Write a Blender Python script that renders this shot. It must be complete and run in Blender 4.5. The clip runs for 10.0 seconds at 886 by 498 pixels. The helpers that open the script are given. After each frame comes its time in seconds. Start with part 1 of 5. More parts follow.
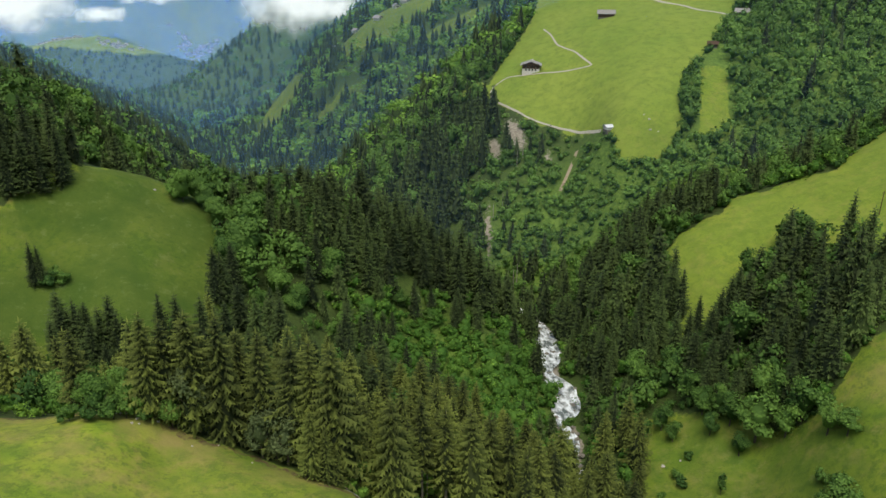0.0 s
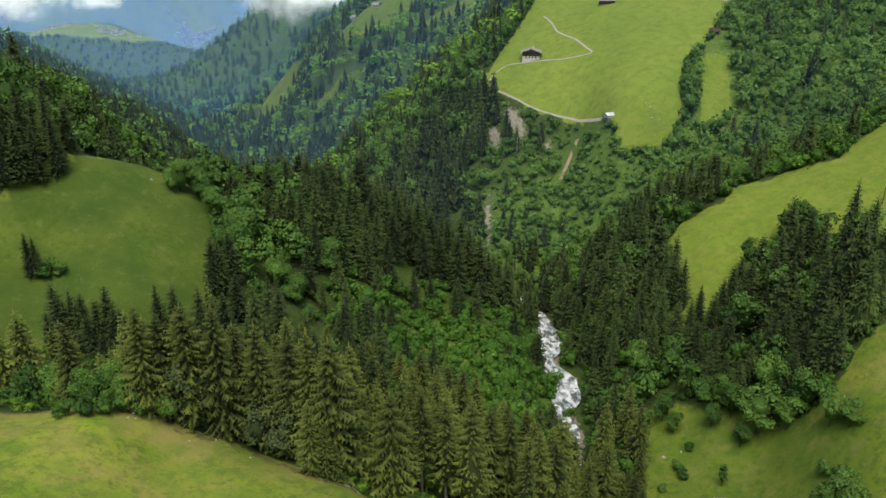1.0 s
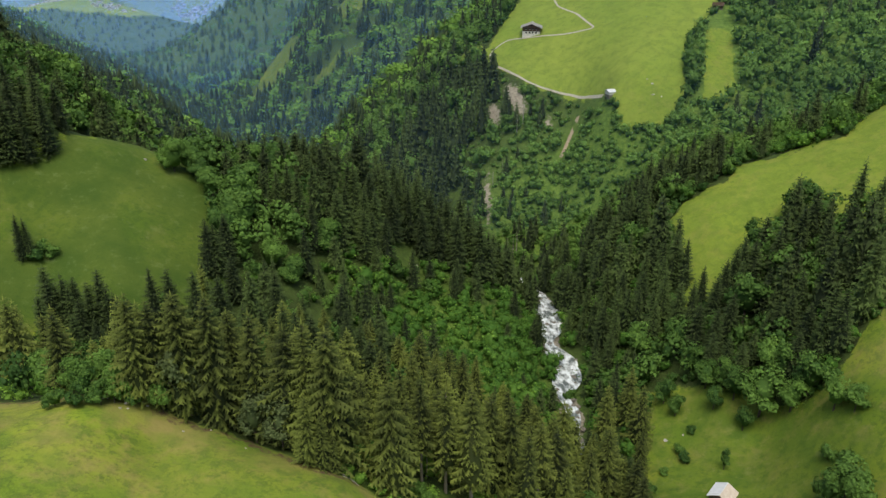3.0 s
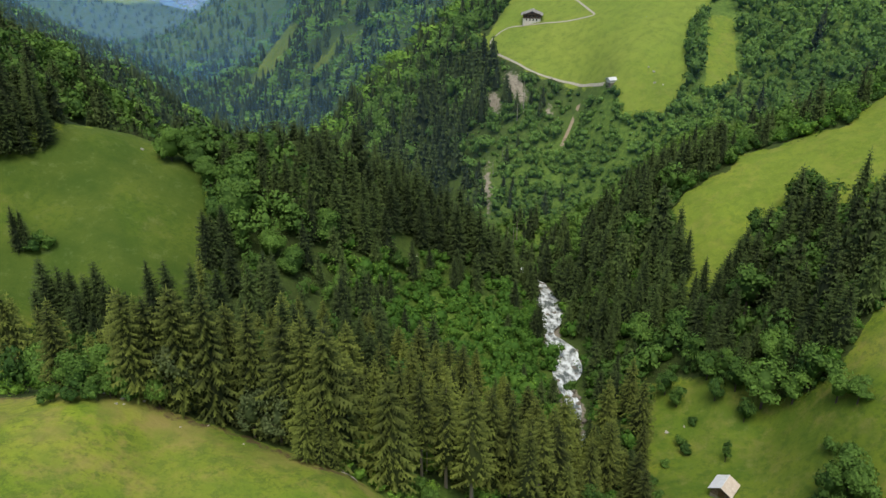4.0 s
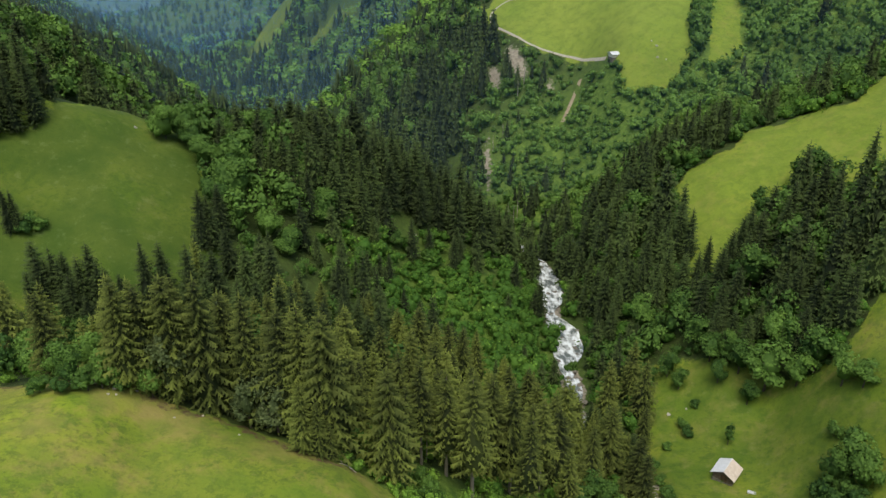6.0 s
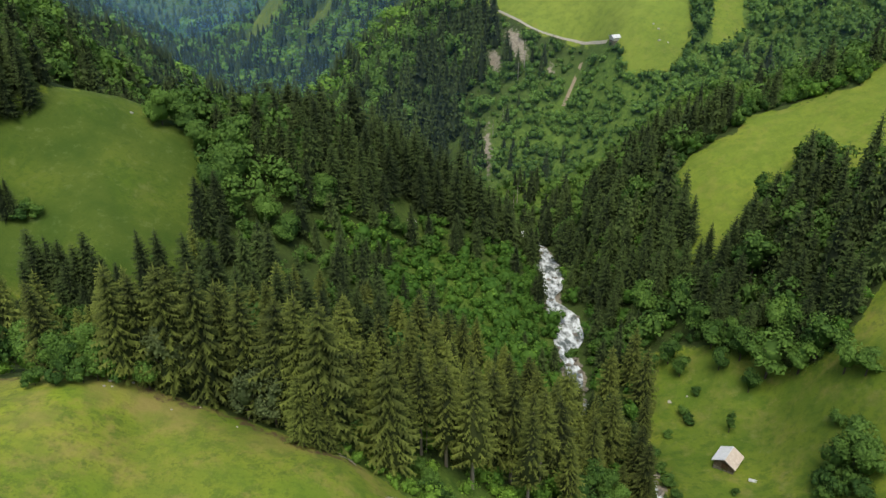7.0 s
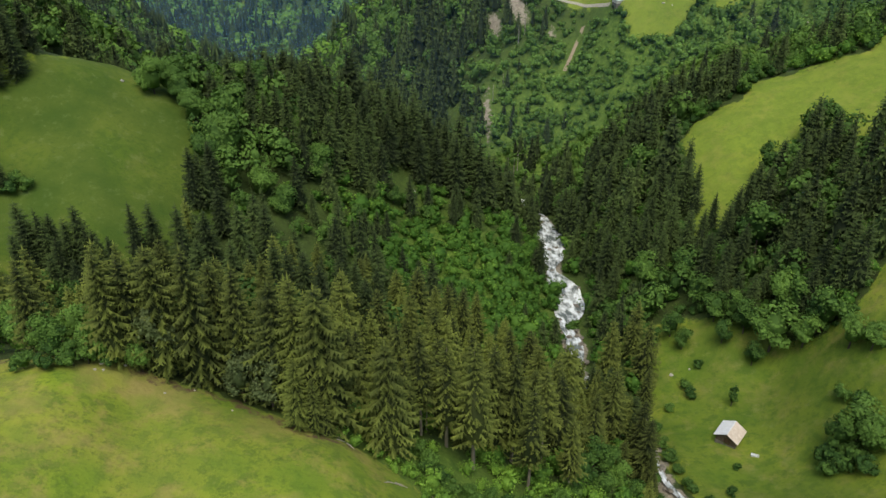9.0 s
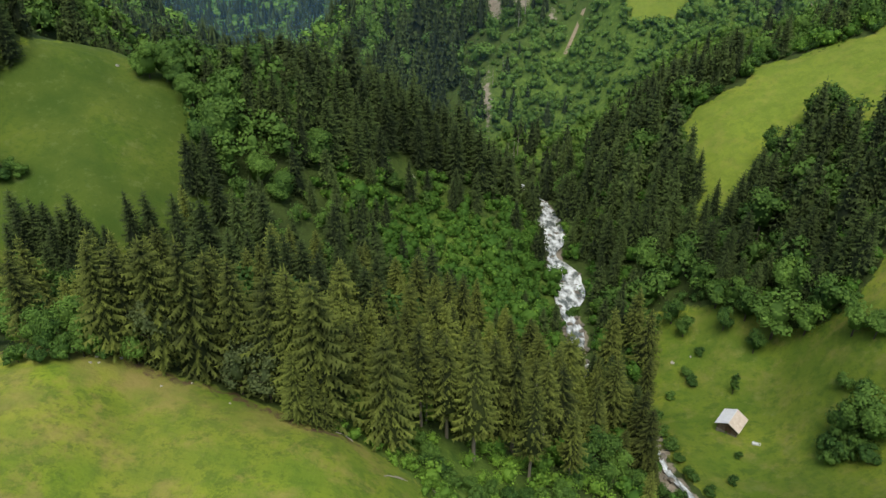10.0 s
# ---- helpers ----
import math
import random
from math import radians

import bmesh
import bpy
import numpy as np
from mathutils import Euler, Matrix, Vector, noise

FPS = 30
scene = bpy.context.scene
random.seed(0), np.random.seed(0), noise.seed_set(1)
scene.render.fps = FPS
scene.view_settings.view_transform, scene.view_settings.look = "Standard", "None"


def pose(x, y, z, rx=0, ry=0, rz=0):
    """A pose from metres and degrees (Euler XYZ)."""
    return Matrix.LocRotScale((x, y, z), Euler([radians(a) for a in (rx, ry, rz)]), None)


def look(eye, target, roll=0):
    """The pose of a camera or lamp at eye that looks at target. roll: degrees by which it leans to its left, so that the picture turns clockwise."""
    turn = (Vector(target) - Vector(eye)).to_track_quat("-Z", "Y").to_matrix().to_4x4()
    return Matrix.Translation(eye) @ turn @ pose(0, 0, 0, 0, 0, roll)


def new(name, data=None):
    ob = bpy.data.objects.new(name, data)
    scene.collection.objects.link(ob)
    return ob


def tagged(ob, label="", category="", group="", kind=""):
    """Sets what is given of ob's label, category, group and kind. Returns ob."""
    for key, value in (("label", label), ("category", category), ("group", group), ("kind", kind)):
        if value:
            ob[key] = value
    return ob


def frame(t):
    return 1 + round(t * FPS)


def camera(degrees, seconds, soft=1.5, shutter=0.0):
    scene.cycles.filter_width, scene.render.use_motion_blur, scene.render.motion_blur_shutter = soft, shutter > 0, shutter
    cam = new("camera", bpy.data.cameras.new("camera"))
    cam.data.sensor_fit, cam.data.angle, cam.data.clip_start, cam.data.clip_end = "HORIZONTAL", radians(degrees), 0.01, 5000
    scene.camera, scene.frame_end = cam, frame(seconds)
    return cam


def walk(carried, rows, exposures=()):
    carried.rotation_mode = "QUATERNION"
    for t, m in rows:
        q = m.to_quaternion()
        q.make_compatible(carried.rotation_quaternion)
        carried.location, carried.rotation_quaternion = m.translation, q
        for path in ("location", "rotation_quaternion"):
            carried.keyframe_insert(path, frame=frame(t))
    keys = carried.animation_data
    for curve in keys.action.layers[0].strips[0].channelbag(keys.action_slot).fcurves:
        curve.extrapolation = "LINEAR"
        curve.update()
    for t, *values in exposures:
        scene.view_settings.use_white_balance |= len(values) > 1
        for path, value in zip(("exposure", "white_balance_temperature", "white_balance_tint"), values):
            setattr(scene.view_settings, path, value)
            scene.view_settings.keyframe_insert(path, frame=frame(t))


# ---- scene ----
# ---- camera: a level drone flight down the valley while the lens tips down ----
cam = camera(61.0, 10.0, soft=1.5)
ROWS = [
    (0.0, 0.000, 0.000, 145.000, -0.000, -21.800, 0.000),
    (0.5, -0.040, 1.065, 144.984, -0.025, -22.268, 0.021),
    (1.0, -0.078, 2.121, 144.962, -0.047, -22.722, 0.031),
    (1.5, -0.114, 3.179, 144.932, -0.067, -23.168, 0.036),
    (2.0, -0.138, 4.236, 144.902, -0.086, -23.616, 0.038),
    (2.5, -0.161, 5.300, 144.883, -0.112, -24.075, 0.055),
    (4.0, -0.228, 8.544, 144.887, -0.141, -25.460, 0.095),
    (4.5, -0.256, 9.620, 144.892, -0.153, -25.930, 0.112),
    (5.0, -0.286, 10.697, 144.897, -0.174, -26.411, 0.110),
    (6.5, -0.371, 13.948, 144.888, -0.211, -28.003, 0.147),
    (7.0, -0.388, 15.047, 144.875, -0.228, -28.668, 0.164),
    (7.5, -0.404, 16.179, 144.871, -0.249, -29.363, 0.195),
    (8.0, -0.426, 17.338, 144.876, -0.254, -30.072, 0.209),
    (8.5, -0.450, 18.513, 144.889, -0.278, -30.748, 0.235),
    (9.0, -0.479, 19.690, 144.902, -0.296, -31.393, 0.250),
    (9.5, -0.514, 20.849, 144.905, -0.319, -32.051, 0.277),
    (10.0, -0.544, 21.993, 144.903, -0.337, -32.690, 0.291),
]
EXPOSURES = [(0.0, 0.34, 7100, 4.0), (10.0, 0.34, 7100, 4.0)]
walk(cam, [(t, pose(x, y, z, 90 + pitch, 0, yaw) @ pose(0, 0, 0, 0, 0, -roll)) for t, x, y, z, yaw, pitch, roll in ROWS], EXPOSURES)

# ---- light: a bright, mostly clouded sky ----
SUN_TURN, SUN_HEIGHT = radians(182), radians(68)
world = bpy.data.worlds.new("sky")
scene.world = world
world.use_nodes = True
wn, wl = world.node_tree.nodes, world.node_tree.links
sky = wn.new("ShaderNodeTexSky")
sky.sky_type, sky.sun_disc, sky.sun_elevation, sky.sun_rotation = "NISHITA", False, SUN_HEIGHT, SUN_TURN
sky.air_density, sky.dust_density, sky.ozone_density = 1.0, 3.0, 1.0
wl.new(sky.outputs[0], wn["Background"].inputs["Color"])
wn["Background"].inputs["Strength"].default_value = 0.12
sun = new("sun", bpy.data.lights.new("sun", "SUN"))
sun.data.energy, sun.data.angle, sun.data.color = 1.7, radians(35), (1.0, 0.95, 0.86)
sun_from = Vector((math.sin(SUN_TURN) * math.cos(SUN_HEIGHT), math.cos(SUN_TURN) * math.cos(SUN_HEIGHT), math.sin(SUN_HEIGHT)))
sun.matrix_world = look(sun_from * 100, (0, 0, 0))

rng = np.random.default_rng(7)


# ---- materials ----
class Mat:
    """A node material with a few shorthands."""

    def __init__(self, name, rough=0.8):
        self.m = bpy.data.materials.new(name)
        self.m.use_nodes = True
        self.t = self.m.node_tree
        self.b = self.t.nodes["Principled BSDF"]
        self.b.inputs["Roughness"].default_value = rough
        self.b.inputs["Specular IOR Level"].default_value = 0.25
        self.at = None

    def n(self, kind, **inputs):
        node = self.t.nodes.new(kind)
        for key, value in inputs.items():
            self.put(node.inputs[key.replace("_", " ")], value)
        return node

    def put(self, socket, value):
        if isinstance(value, bpy.types.NodeSocket):
            self.t.links.new(value, socket)
        else:
            socket.default_value = value

    def coords(self):
        if self.at is None:
            self.at = self.n("ShaderNodeNewGeometry").outputs["Position"]
        return self.at

    def noise(self, size, detail=4.0, rough=0.6, vector=None):
        node = self.n("ShaderNodeTexNoise", Scale=1.0 / size, Detail=detail, Roughness=rough)
        self.put(node.inputs["Vector"], vector or self.coords())
        return node.outputs["Fac"]

    def span(self, value, a, b, c=0.0, d=1.0):
        node = self.n("ShaderNodeMapRange")
        for i, v in enumerate((value, a, b, c, d)):
            self.put(node.inputs[i], v)
        return node.outputs[0]

    def calc(self, how, a, b=0.0):
        node = self.n("ShaderNodeMath")
        node.operation = how
        self.put(node.inputs[0], a)
        self.put(node.inputs[1], b)
        return node.outputs[0]

    def mix(self, f, a, b):
        node = self.n("ShaderNodeMix")
        node.data_type = "RGBA"
        self.put(node.inputs[0], f)
        for i, v in ((6, a), (7, b)):
            self.put(node.inputs[i], v if isinstance(v, bpy.types.NodeSocket) else (*v, 1.0))
        return node.outputs[2]

    def attr(self, name):
        node = self.n("ShaderNodeAttribute")
        node.attribute_name = name
        return node.outputs["Fac"]

    def bump(self, height, strength=0.5, distance=0.1):
        node = self.n("ShaderNodeBump", Strength=strength, Distance=distance)
        self.put(node.inputs["Height"], height)
        self.put(self.b.inputs["Normal"], node.outputs[0])

    def done(self, color):
        self.put(self.b.inputs["Base Color"], color if isinstance(color, bpy.types.NodeSocket) else (*color, 1.0))
        return self.m


def ground_material():
    m = Mat("ground", 0.9)
    patch, fine, tuft, broad = m.noise(14), m.noise(0.9, 5), m.noise(2.6, 6, 0.7), m.noise(60, 3)
    grass = m.mix(m.span(patch, 0.35, 0.68), (0.25, 0.345, 0.028), (0.38, 0.41, 0.045))
    grass = m.mix(m.span(broad, 0.4, 0.65, 0, 0.6), grass, (0.085, 0.165, 0.02))
    grass = m.mix(m.span(tuft, 0.47, 0.6, 0, 0.8), grass, (0.075, 0.14, 0.018))
    grass = m.mix(m.span(fine, 0.54, 0.68, 0, 0.6), grass, (0.06, 0.105, 0.018))
    grass = m.mix(m.span(m.noise(1.3, 4, 0.6), 0.6, 0.75, 0, 0.5), grass, (0.27, 0.3, 0.07))
    grass = m.mix(m.span(m.noise(7, 6, 0.75), 0.5, 0.62, 0, 0.7), grass, (0.3, 0.27, 0.08))
    grass = m.mix(m.span(m.noise(5.5, 3, 0.55), 0.42, 0.62, 0, 0.55), grass, (0.11, 0.2, 0.02))
    rich = m.mix(m.span(patch, 0.35, 0.68), (0.049, 0.094, 0.012), (0.085, 0.128, 0.019))
    rich = m.mix(m.span(tuft, 0.5, 0.75, 0, 0.6), rich, (0.04, 0.09, 0.012))
    rich = m.mix(m.span(fine, 0.58, 0.74, 0, 0.5), rich, (0.03, 0.07, 0.012))
    rich = m.mix(m.span(m.noise(3.5, 6, 0.75), 0.56, 0.72, 0, 0.5), rich, (0.15, 0.2, 0.08))
    grass = m.mix(m.attr("lush"), grass, rich)
    hay = m.mix(m.span(broad, 0.36, 0.64), (0.16, 0.245, 0.034), (0.22, 0.288, 0.045))
    hay = m.mix(m.span(m.noise(6, 6, 0.75), 0.42, 0.62, 0, 0.65), hay, (0.11, 0.165, 0.025))
    hay = m.mix(m.span(fine, 0.55, 0.75, 0, 0.3), hay, (0.26, 0.3, 0.07))
    grass = m.mix(m.attr("hay"), grass, hay)
    grass = m.mix(m.calc("MULTIPLY", m.attr("dry"), m.span(patch, 0.3, 0.6)), grass, (0.27, 0.235, 0.08))
    wood = m.mix(m.span(m.noise(3, 6, 0.7), 0.35, 0.65), (0.03, 0.045, 0.014), (0.06, 0.1, 0.022))
    herb = m.mix(m.span(m.noise(2.2, 6, 0.75), 0.35, 0.62), (0.05, 0.11, 0.017), (0.14, 0.225, 0.04))
    wood = m.mix(m.attr("herb"), wood, herb)
    bare = m.mix(m.span(m.noise(1.6, 6, 0.7), 0.35, 0.65), (0.18, 0.16, 0.125), (0.34, 0.31, 0.26))
    edge = m.calc("ADD", m.attr("meadow"), m.span(m.noise(4, 5, 0.7), 0.3, 0.7, -0.3, 0.3))
    colour = m.mix(m.span(edge, 0.42, 0.58), wood, grass)
    soil = m.calc("ADD", m.attr("soil"), m.span(m.noise(1.8, 6, 0.7), 0.3, 0.7, -0.4, 0.4))
    colour = m.mix(m.span(soil, 0.4, 0.75), colour, (0.12, 0.085, 0.05))
    scar = m.calc("ADD", m.attr("bare"), m.span(m.noise(2.5, 6, 0.7), 0.3, 0.7, -0.35, 0.35))
    colour = m.mix(m.span(scar, 0.42, 0.62), colour, bare)
    m.bump(m.calc("ADD", tuft, m.calc("MULTIPLY", fine, 0.5)), 0.6, 0.5)
    return m.done(colour)


def leaf_material(name, dark, light, spread=0.55, glow=0.25):
    """Foliage: tone is each clump's own colour plus shade painted inside the crowns, and every plant differs a little.
    """
    m = Mat(name, 0.75)
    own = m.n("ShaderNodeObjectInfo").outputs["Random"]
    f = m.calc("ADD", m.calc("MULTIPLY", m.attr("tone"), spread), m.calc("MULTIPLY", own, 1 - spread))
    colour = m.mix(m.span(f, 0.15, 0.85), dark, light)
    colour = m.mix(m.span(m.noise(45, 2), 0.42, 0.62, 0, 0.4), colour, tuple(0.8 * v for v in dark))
    m.done(colour)
    tr = m.n("ShaderNodeBsdfTranslucent", Color=colour)
    both = m.n("ShaderNodeMixShader", Fac=glow)
    m.put(both.inputs[1], m.b.outputs[0])
    m.put(both.inputs[2], tr.outputs[0])
    m.put(m.t.nodes["Material Output"].inputs["Surface"], both.outputs[0])
    return m.m


def plain(name, a, b, size=0.4, rough=0.8, metal=0.0, bump=0.3):
    m = Mat(name, rough)
    m.b.inputs["Metallic"].default_value = metal
    at = m.n("ShaderNodeTexCoord").outputs["Object"]
    f = m.noise(size, 6, 0.65, at)
    m.bump(f, bump, 0.05)
    return m.done(m.mix(m.span(f, 0.3, 0.7), a, b))


GROUND = ground_material()
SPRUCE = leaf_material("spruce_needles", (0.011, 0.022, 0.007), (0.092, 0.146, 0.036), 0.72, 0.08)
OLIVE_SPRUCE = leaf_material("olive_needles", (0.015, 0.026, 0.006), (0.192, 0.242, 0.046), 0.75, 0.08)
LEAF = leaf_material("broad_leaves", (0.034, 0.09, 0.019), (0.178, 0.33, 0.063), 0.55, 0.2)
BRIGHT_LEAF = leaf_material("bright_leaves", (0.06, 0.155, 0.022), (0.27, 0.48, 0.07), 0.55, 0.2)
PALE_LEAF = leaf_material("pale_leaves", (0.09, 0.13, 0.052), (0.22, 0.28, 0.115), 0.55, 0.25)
GREY_BARK = plain("grey_bark", (0.16, 0.14, 0.12), (0.33, 0.3, 0.26), 0.3)
BARK = plain("bark", (0.05, 0.04, 0.032), (0.12, 0.1, 0.085), 0.3)


# ---- meshes ----
def mesh_of(name, verts, tris, material, tone=None, normals=None, **attrs):
    """A mesh from arrays, three corners a face (or four)."""
    verts, tris = np.asarray(verts, np.float32), np.asarray(tris, np.int32)
    k = tris.shape[1]
    me = bpy.data.meshes.new(name)
    me.vertices.add(len(verts))
    me.vertices.foreach_set("co", verts.ravel())
    me.loops.add(tris.size)
    me.loops.foreach_set("vertex_index", tris.ravel())
    me.polygons.add(len(tris))
    me.polygons.foreach_set("loop_start", np.arange(0, tris.size, k, dtype=np.int32))
    me.polygons.foreach_set("loop_total", np.full(len(tris), k, np.int32))
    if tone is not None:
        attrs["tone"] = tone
    for key, value in attrs.items():
        me.attributes.new(key, "FLOAT", "POINT").data.foreach_set("value", np.asarray(value, np.float32))
    me.materials.append(material)
    me.update(calc_edges=True)
    if normals is not None:
        me.polygons.foreach_set("use_smooth", np.ones(len(tris), bool))
        me.normals_split_custom_set_from_vertices(np.asarray(normals, np.float32))
    return me


def part(name, bm, material, parent, label=""):
    me = bpy.data.meshes.new(name)
    bm.to_mesh(me)
    bm.free()
    me.materials.append(material)
    ob = new(name, me)
    ob.parent = parent
    return tagged(ob, label)


# ---- the lie of the land ----
SPOTS = []


def landform(name, *spots):
    SPOTS.extend(spots)


landform("near meadow", (-52, 114, 68), (-62, 118, 67), (-40, 112, 63), (-17, 106, 58.5), (-7.5, 97, 56), (-47, 104, 66), (-100, 100, 76), (-30, 70, 66), (-80, 40, 75), (-160, 110, 90), (0, 60, 60), (60, 60, 50))
landform("meadow brink", (-100, 126, 62), (-70, 128, 58), (-35, 128, 50), (-10, 118, 46))
landform("near wood", (-4, 122, 43), (4, 116, 40), (2, 136, 34), (14, 119, 32), (30, 120, 22), (22, 150, 16), (39, 163, 5), (30, 100, 28), (45, 100, 16))
landform("stream bed", (53, 140, 7.7), (52, 165, 1), (45, 232, -13), (44, 324, -24), (66, 110, 18))
landform("barn field", (66, 187, 0), (73, 186, 1), (76, 150, 4.5), (72, 157, 3.5), (88, 150, 12), (94, 140, 18), (110, 152, 34), (112, 172, 37), (69, 197, 2), (83, 190, 8), (120, 120, 36), (100, 100, 30), (160, 150, 62), (90, 175, 8))
landform("shrub bank and dark ridge", (22, 241, -6), (-2, 247, 2), (-25, 233, 16), (-10, 275, 14), (10, 300, 4), (-20, 300, 24), (-65, 235, 42), (-66, 271, 49), (-30, 270, 30), (20, 205, -2), (0, 190, 12))
landform("hollow", (-94, 175, 34), (-60, 170, 31), (-30, 165, 29), (-88, 150, 44), (-130, 170, 50), (-40, 200, 25))
landform("knoll", (-95, 195, 47), (-120, 205, 55), (-85, 225, 52), (-118, 222, 62), (-130, 250, 80), (-102, 256, 66), (-80, 262, 55), (-160, 240, 84), (-160, 200, 66), (-123.5, 246, 75.7), (-114.8, 256, 72.7), (-106.8, 262, 68.9), (-97.4, 265, 63.3), (-86.6, 264, 56.9), (-138, 280, 62), (-124, 292, 48), (-108, 298, 40), (-92, 294, 38))
landform("wooded hill behind the knoll", (-138, 340, 30), (-138, 384, 22), (-90, 330, 25), (-157, 326, 70), (-210, 330, 80), (-228, 400, 73), (-200, 260, 88), (-300, 300, 110), (-80, 380, 0), (-60, 310, 34))
landform("hay slope over the right bank", (92, 281, 32), (120, 298, 47), (93, 255, 25), (150, 300, 58), (190, 320, 71), (240, 330, 90), (126, 252, 36), (95, 208, 16), (75, 240, 8), (80, 320, 14), (62, 260, 0), (130, 225, 36), (170, 230, 58), (120, 195, 40), (62, 300, -4))
landform("far bank, slide and pasture foot", (93, 381, -4), (60, 400, -18), (26, 411, -14), (20, 360, -28), (0, 400, -36), (-40, 450, -45), (3, 441, -8), (81, 453, 21), (114, 413, 32), (99, 440, 45), (44, 480, 33), (20, 500, 20), (60, 455, 20), (150, 340, 40), (188, 403, 42), (237, 400, 62), (230, 460, 76), (150, 440, 54))
landform("pasture", (102, 520, 70), (62, 550, 64), (20, 560, 50), (110, 640, 95), (180, 510, 84), (311, 560, 111), (130, 800, 124), (250, 700, 135), (400, 500, 130), (400, 800, 190))
landform("right valley side", (-56, 562, -22), (-30, 620, 5), (-80, 720, -20), (-116, 942, 30), (-211, 1096, -45), (-222, 1037, -80), (-100, 640, -62), (-150, 780, -90), (-320, 1080, -130), (-520, 1600, -190), (20, 760, 60), (0, 1000, 95), (60, 1300, 140), (-90, 1300, 62), (-300, 1500, -60), (-160, 1250, 30))
landform("left valley side", (-402, 700, 32), (-404, 900, -38), (-300, 800, -60), (-511, 1500, -172), (-300, 550, 40), (-240, 640, -20), (-640, 1200, -28), (-800, 900, 70), (-600, 500, 120), (-400, 400, 130), (-900, 1700, -160), (-200, 500, -10), (-120, 470, -25))
landform("valley mouth", (-900, 2600, -330), (-450, 2200, 20), (-100, 2400, 200), (400, 1600, 300), (-1000, 2250, -270), (-1500, 2600, -260), (-1764, 3763, -255), (-1300, 3600, -305), (-1080, 3300, -360), (-1450, 4400, -400), (-1200, 4200, -400), (-2200, 4300, -300), (-600, 3600, -60), (-200, 3400, 200), (-2600, 3400, -120), (-2500, 2400, 100))
landform("round about", (0, -200, 120), (-300, -100, 150), (300, -100, 110), (0, -600, 200), (300, 100, 110), (500, 200, 170), (-500, 100, 200), (1200, 600, 350), (-1500, 400, 400), (1500, 2500, 500), (0, -2500, 400), (-2500, -1500, 500), (2500, -1500, 500), (-3500, 1500, 500), (3500, 2000, 600), (1500, 4300, 500), (-4300, 3000, 200), (0, 4700, 350), (-1300, 4900, 380), (-1800, 4900, 400), (-1450, 4680, -230), (-900, 4700, 100), (-3000, 4600, 250), (-2300, 4900, 360))



def warp(x, y):
    y = y + 60.0
    return np.stack([1.6 * np.arctan2(x, y), np.log(np.hypot(x, y) / 100 + 0.35)], -1)


def plate(d2):
    return 0.5 * d2 * np.log(d2 + 1e-30)


KNOTS = np.array(SPOTS, float)
AT = warp(KNOTS[:, 0], KNOTS[:, 1])
SIDE = np.c_[np.ones(len(AT)), AT]
SYSTEM = np.block([[plate(((AT[:, None] - AT[None]) ** 2).sum(-1)) + 2e-4 * np.eye(len(AT)), SIDE], [SIDE.T, np.zeros((3, 3))]])
BEND = np.linalg.solve(SYSTEM, np.r_[KNOTS[:, 2], 0, 0, 0])

STREAM = [(64, 104, 16.5), (56, 125, 10.5), (52, 140, 6.5), (53, 152, 3.5), (53, 166, 0.0), (50, 182, -4.0),
          (41.3, 188.4, -5.4), (40.9, 197.1, -7.1), (43.1, 206.0, -8.6), (43.9, 214.9, -10.0), (42.0, 223.8, -11.6), (44.0, 232.8, -13.0), (47.7, 241.8, -14.1), (47.9, 250.8, -15.0), (44.6, 256.8, -15.7), (43.2, 265.8, -16.8), (45.6, 277.7, -18.2), (47.6, 295.7, -20.4), (48.4, 313.6, -22.9), (44.6, 328.4, -25.1),
          (42, 345, -28.0), (24, 368, -33.0), (0, 398, -38.0), (-40, 448, -46.0), (-100, 640, -64.0)]


def along(line, step):
    """Evenly spaced points on a line of knots, rounded at the bends."""
    line = np.array(line, float)
    s = np.r_[0, np.cumsum(np.hypot(*np.diff(line[:, :2], axis=0).T))]
    u = np.arange(0, s[-1], step)
    out = np.stack([np.interp(u, s, line[:, k]) for k in range(line.shape[1])], 1)
    for _ in range(3):
        out[1:-1] = (out[:-2] + 2 * out[1:-1] + out[2:]) / 4
    return out


BED = along(STREAM, 3.0)


def smooth(a, b, v):
    v = np.clip((v - a) / (b - a), 0, 1)
    return v * v * (3 - 2 * v)


def bumps(x, y, size, seed=0.0):
    """Cheap rolling relief."""
    a, b = x / size + seed, y / size - seed
    return (np.sin(a * 1.7 + 1.3 * np.sin(b * 1.1)) + np.sin(b * 1.9 + 1.1 * np.sin(a * 0.9 + 2)) + 0.5 * np.sin(2.9 * a + 2.3 * b)) / 2.5


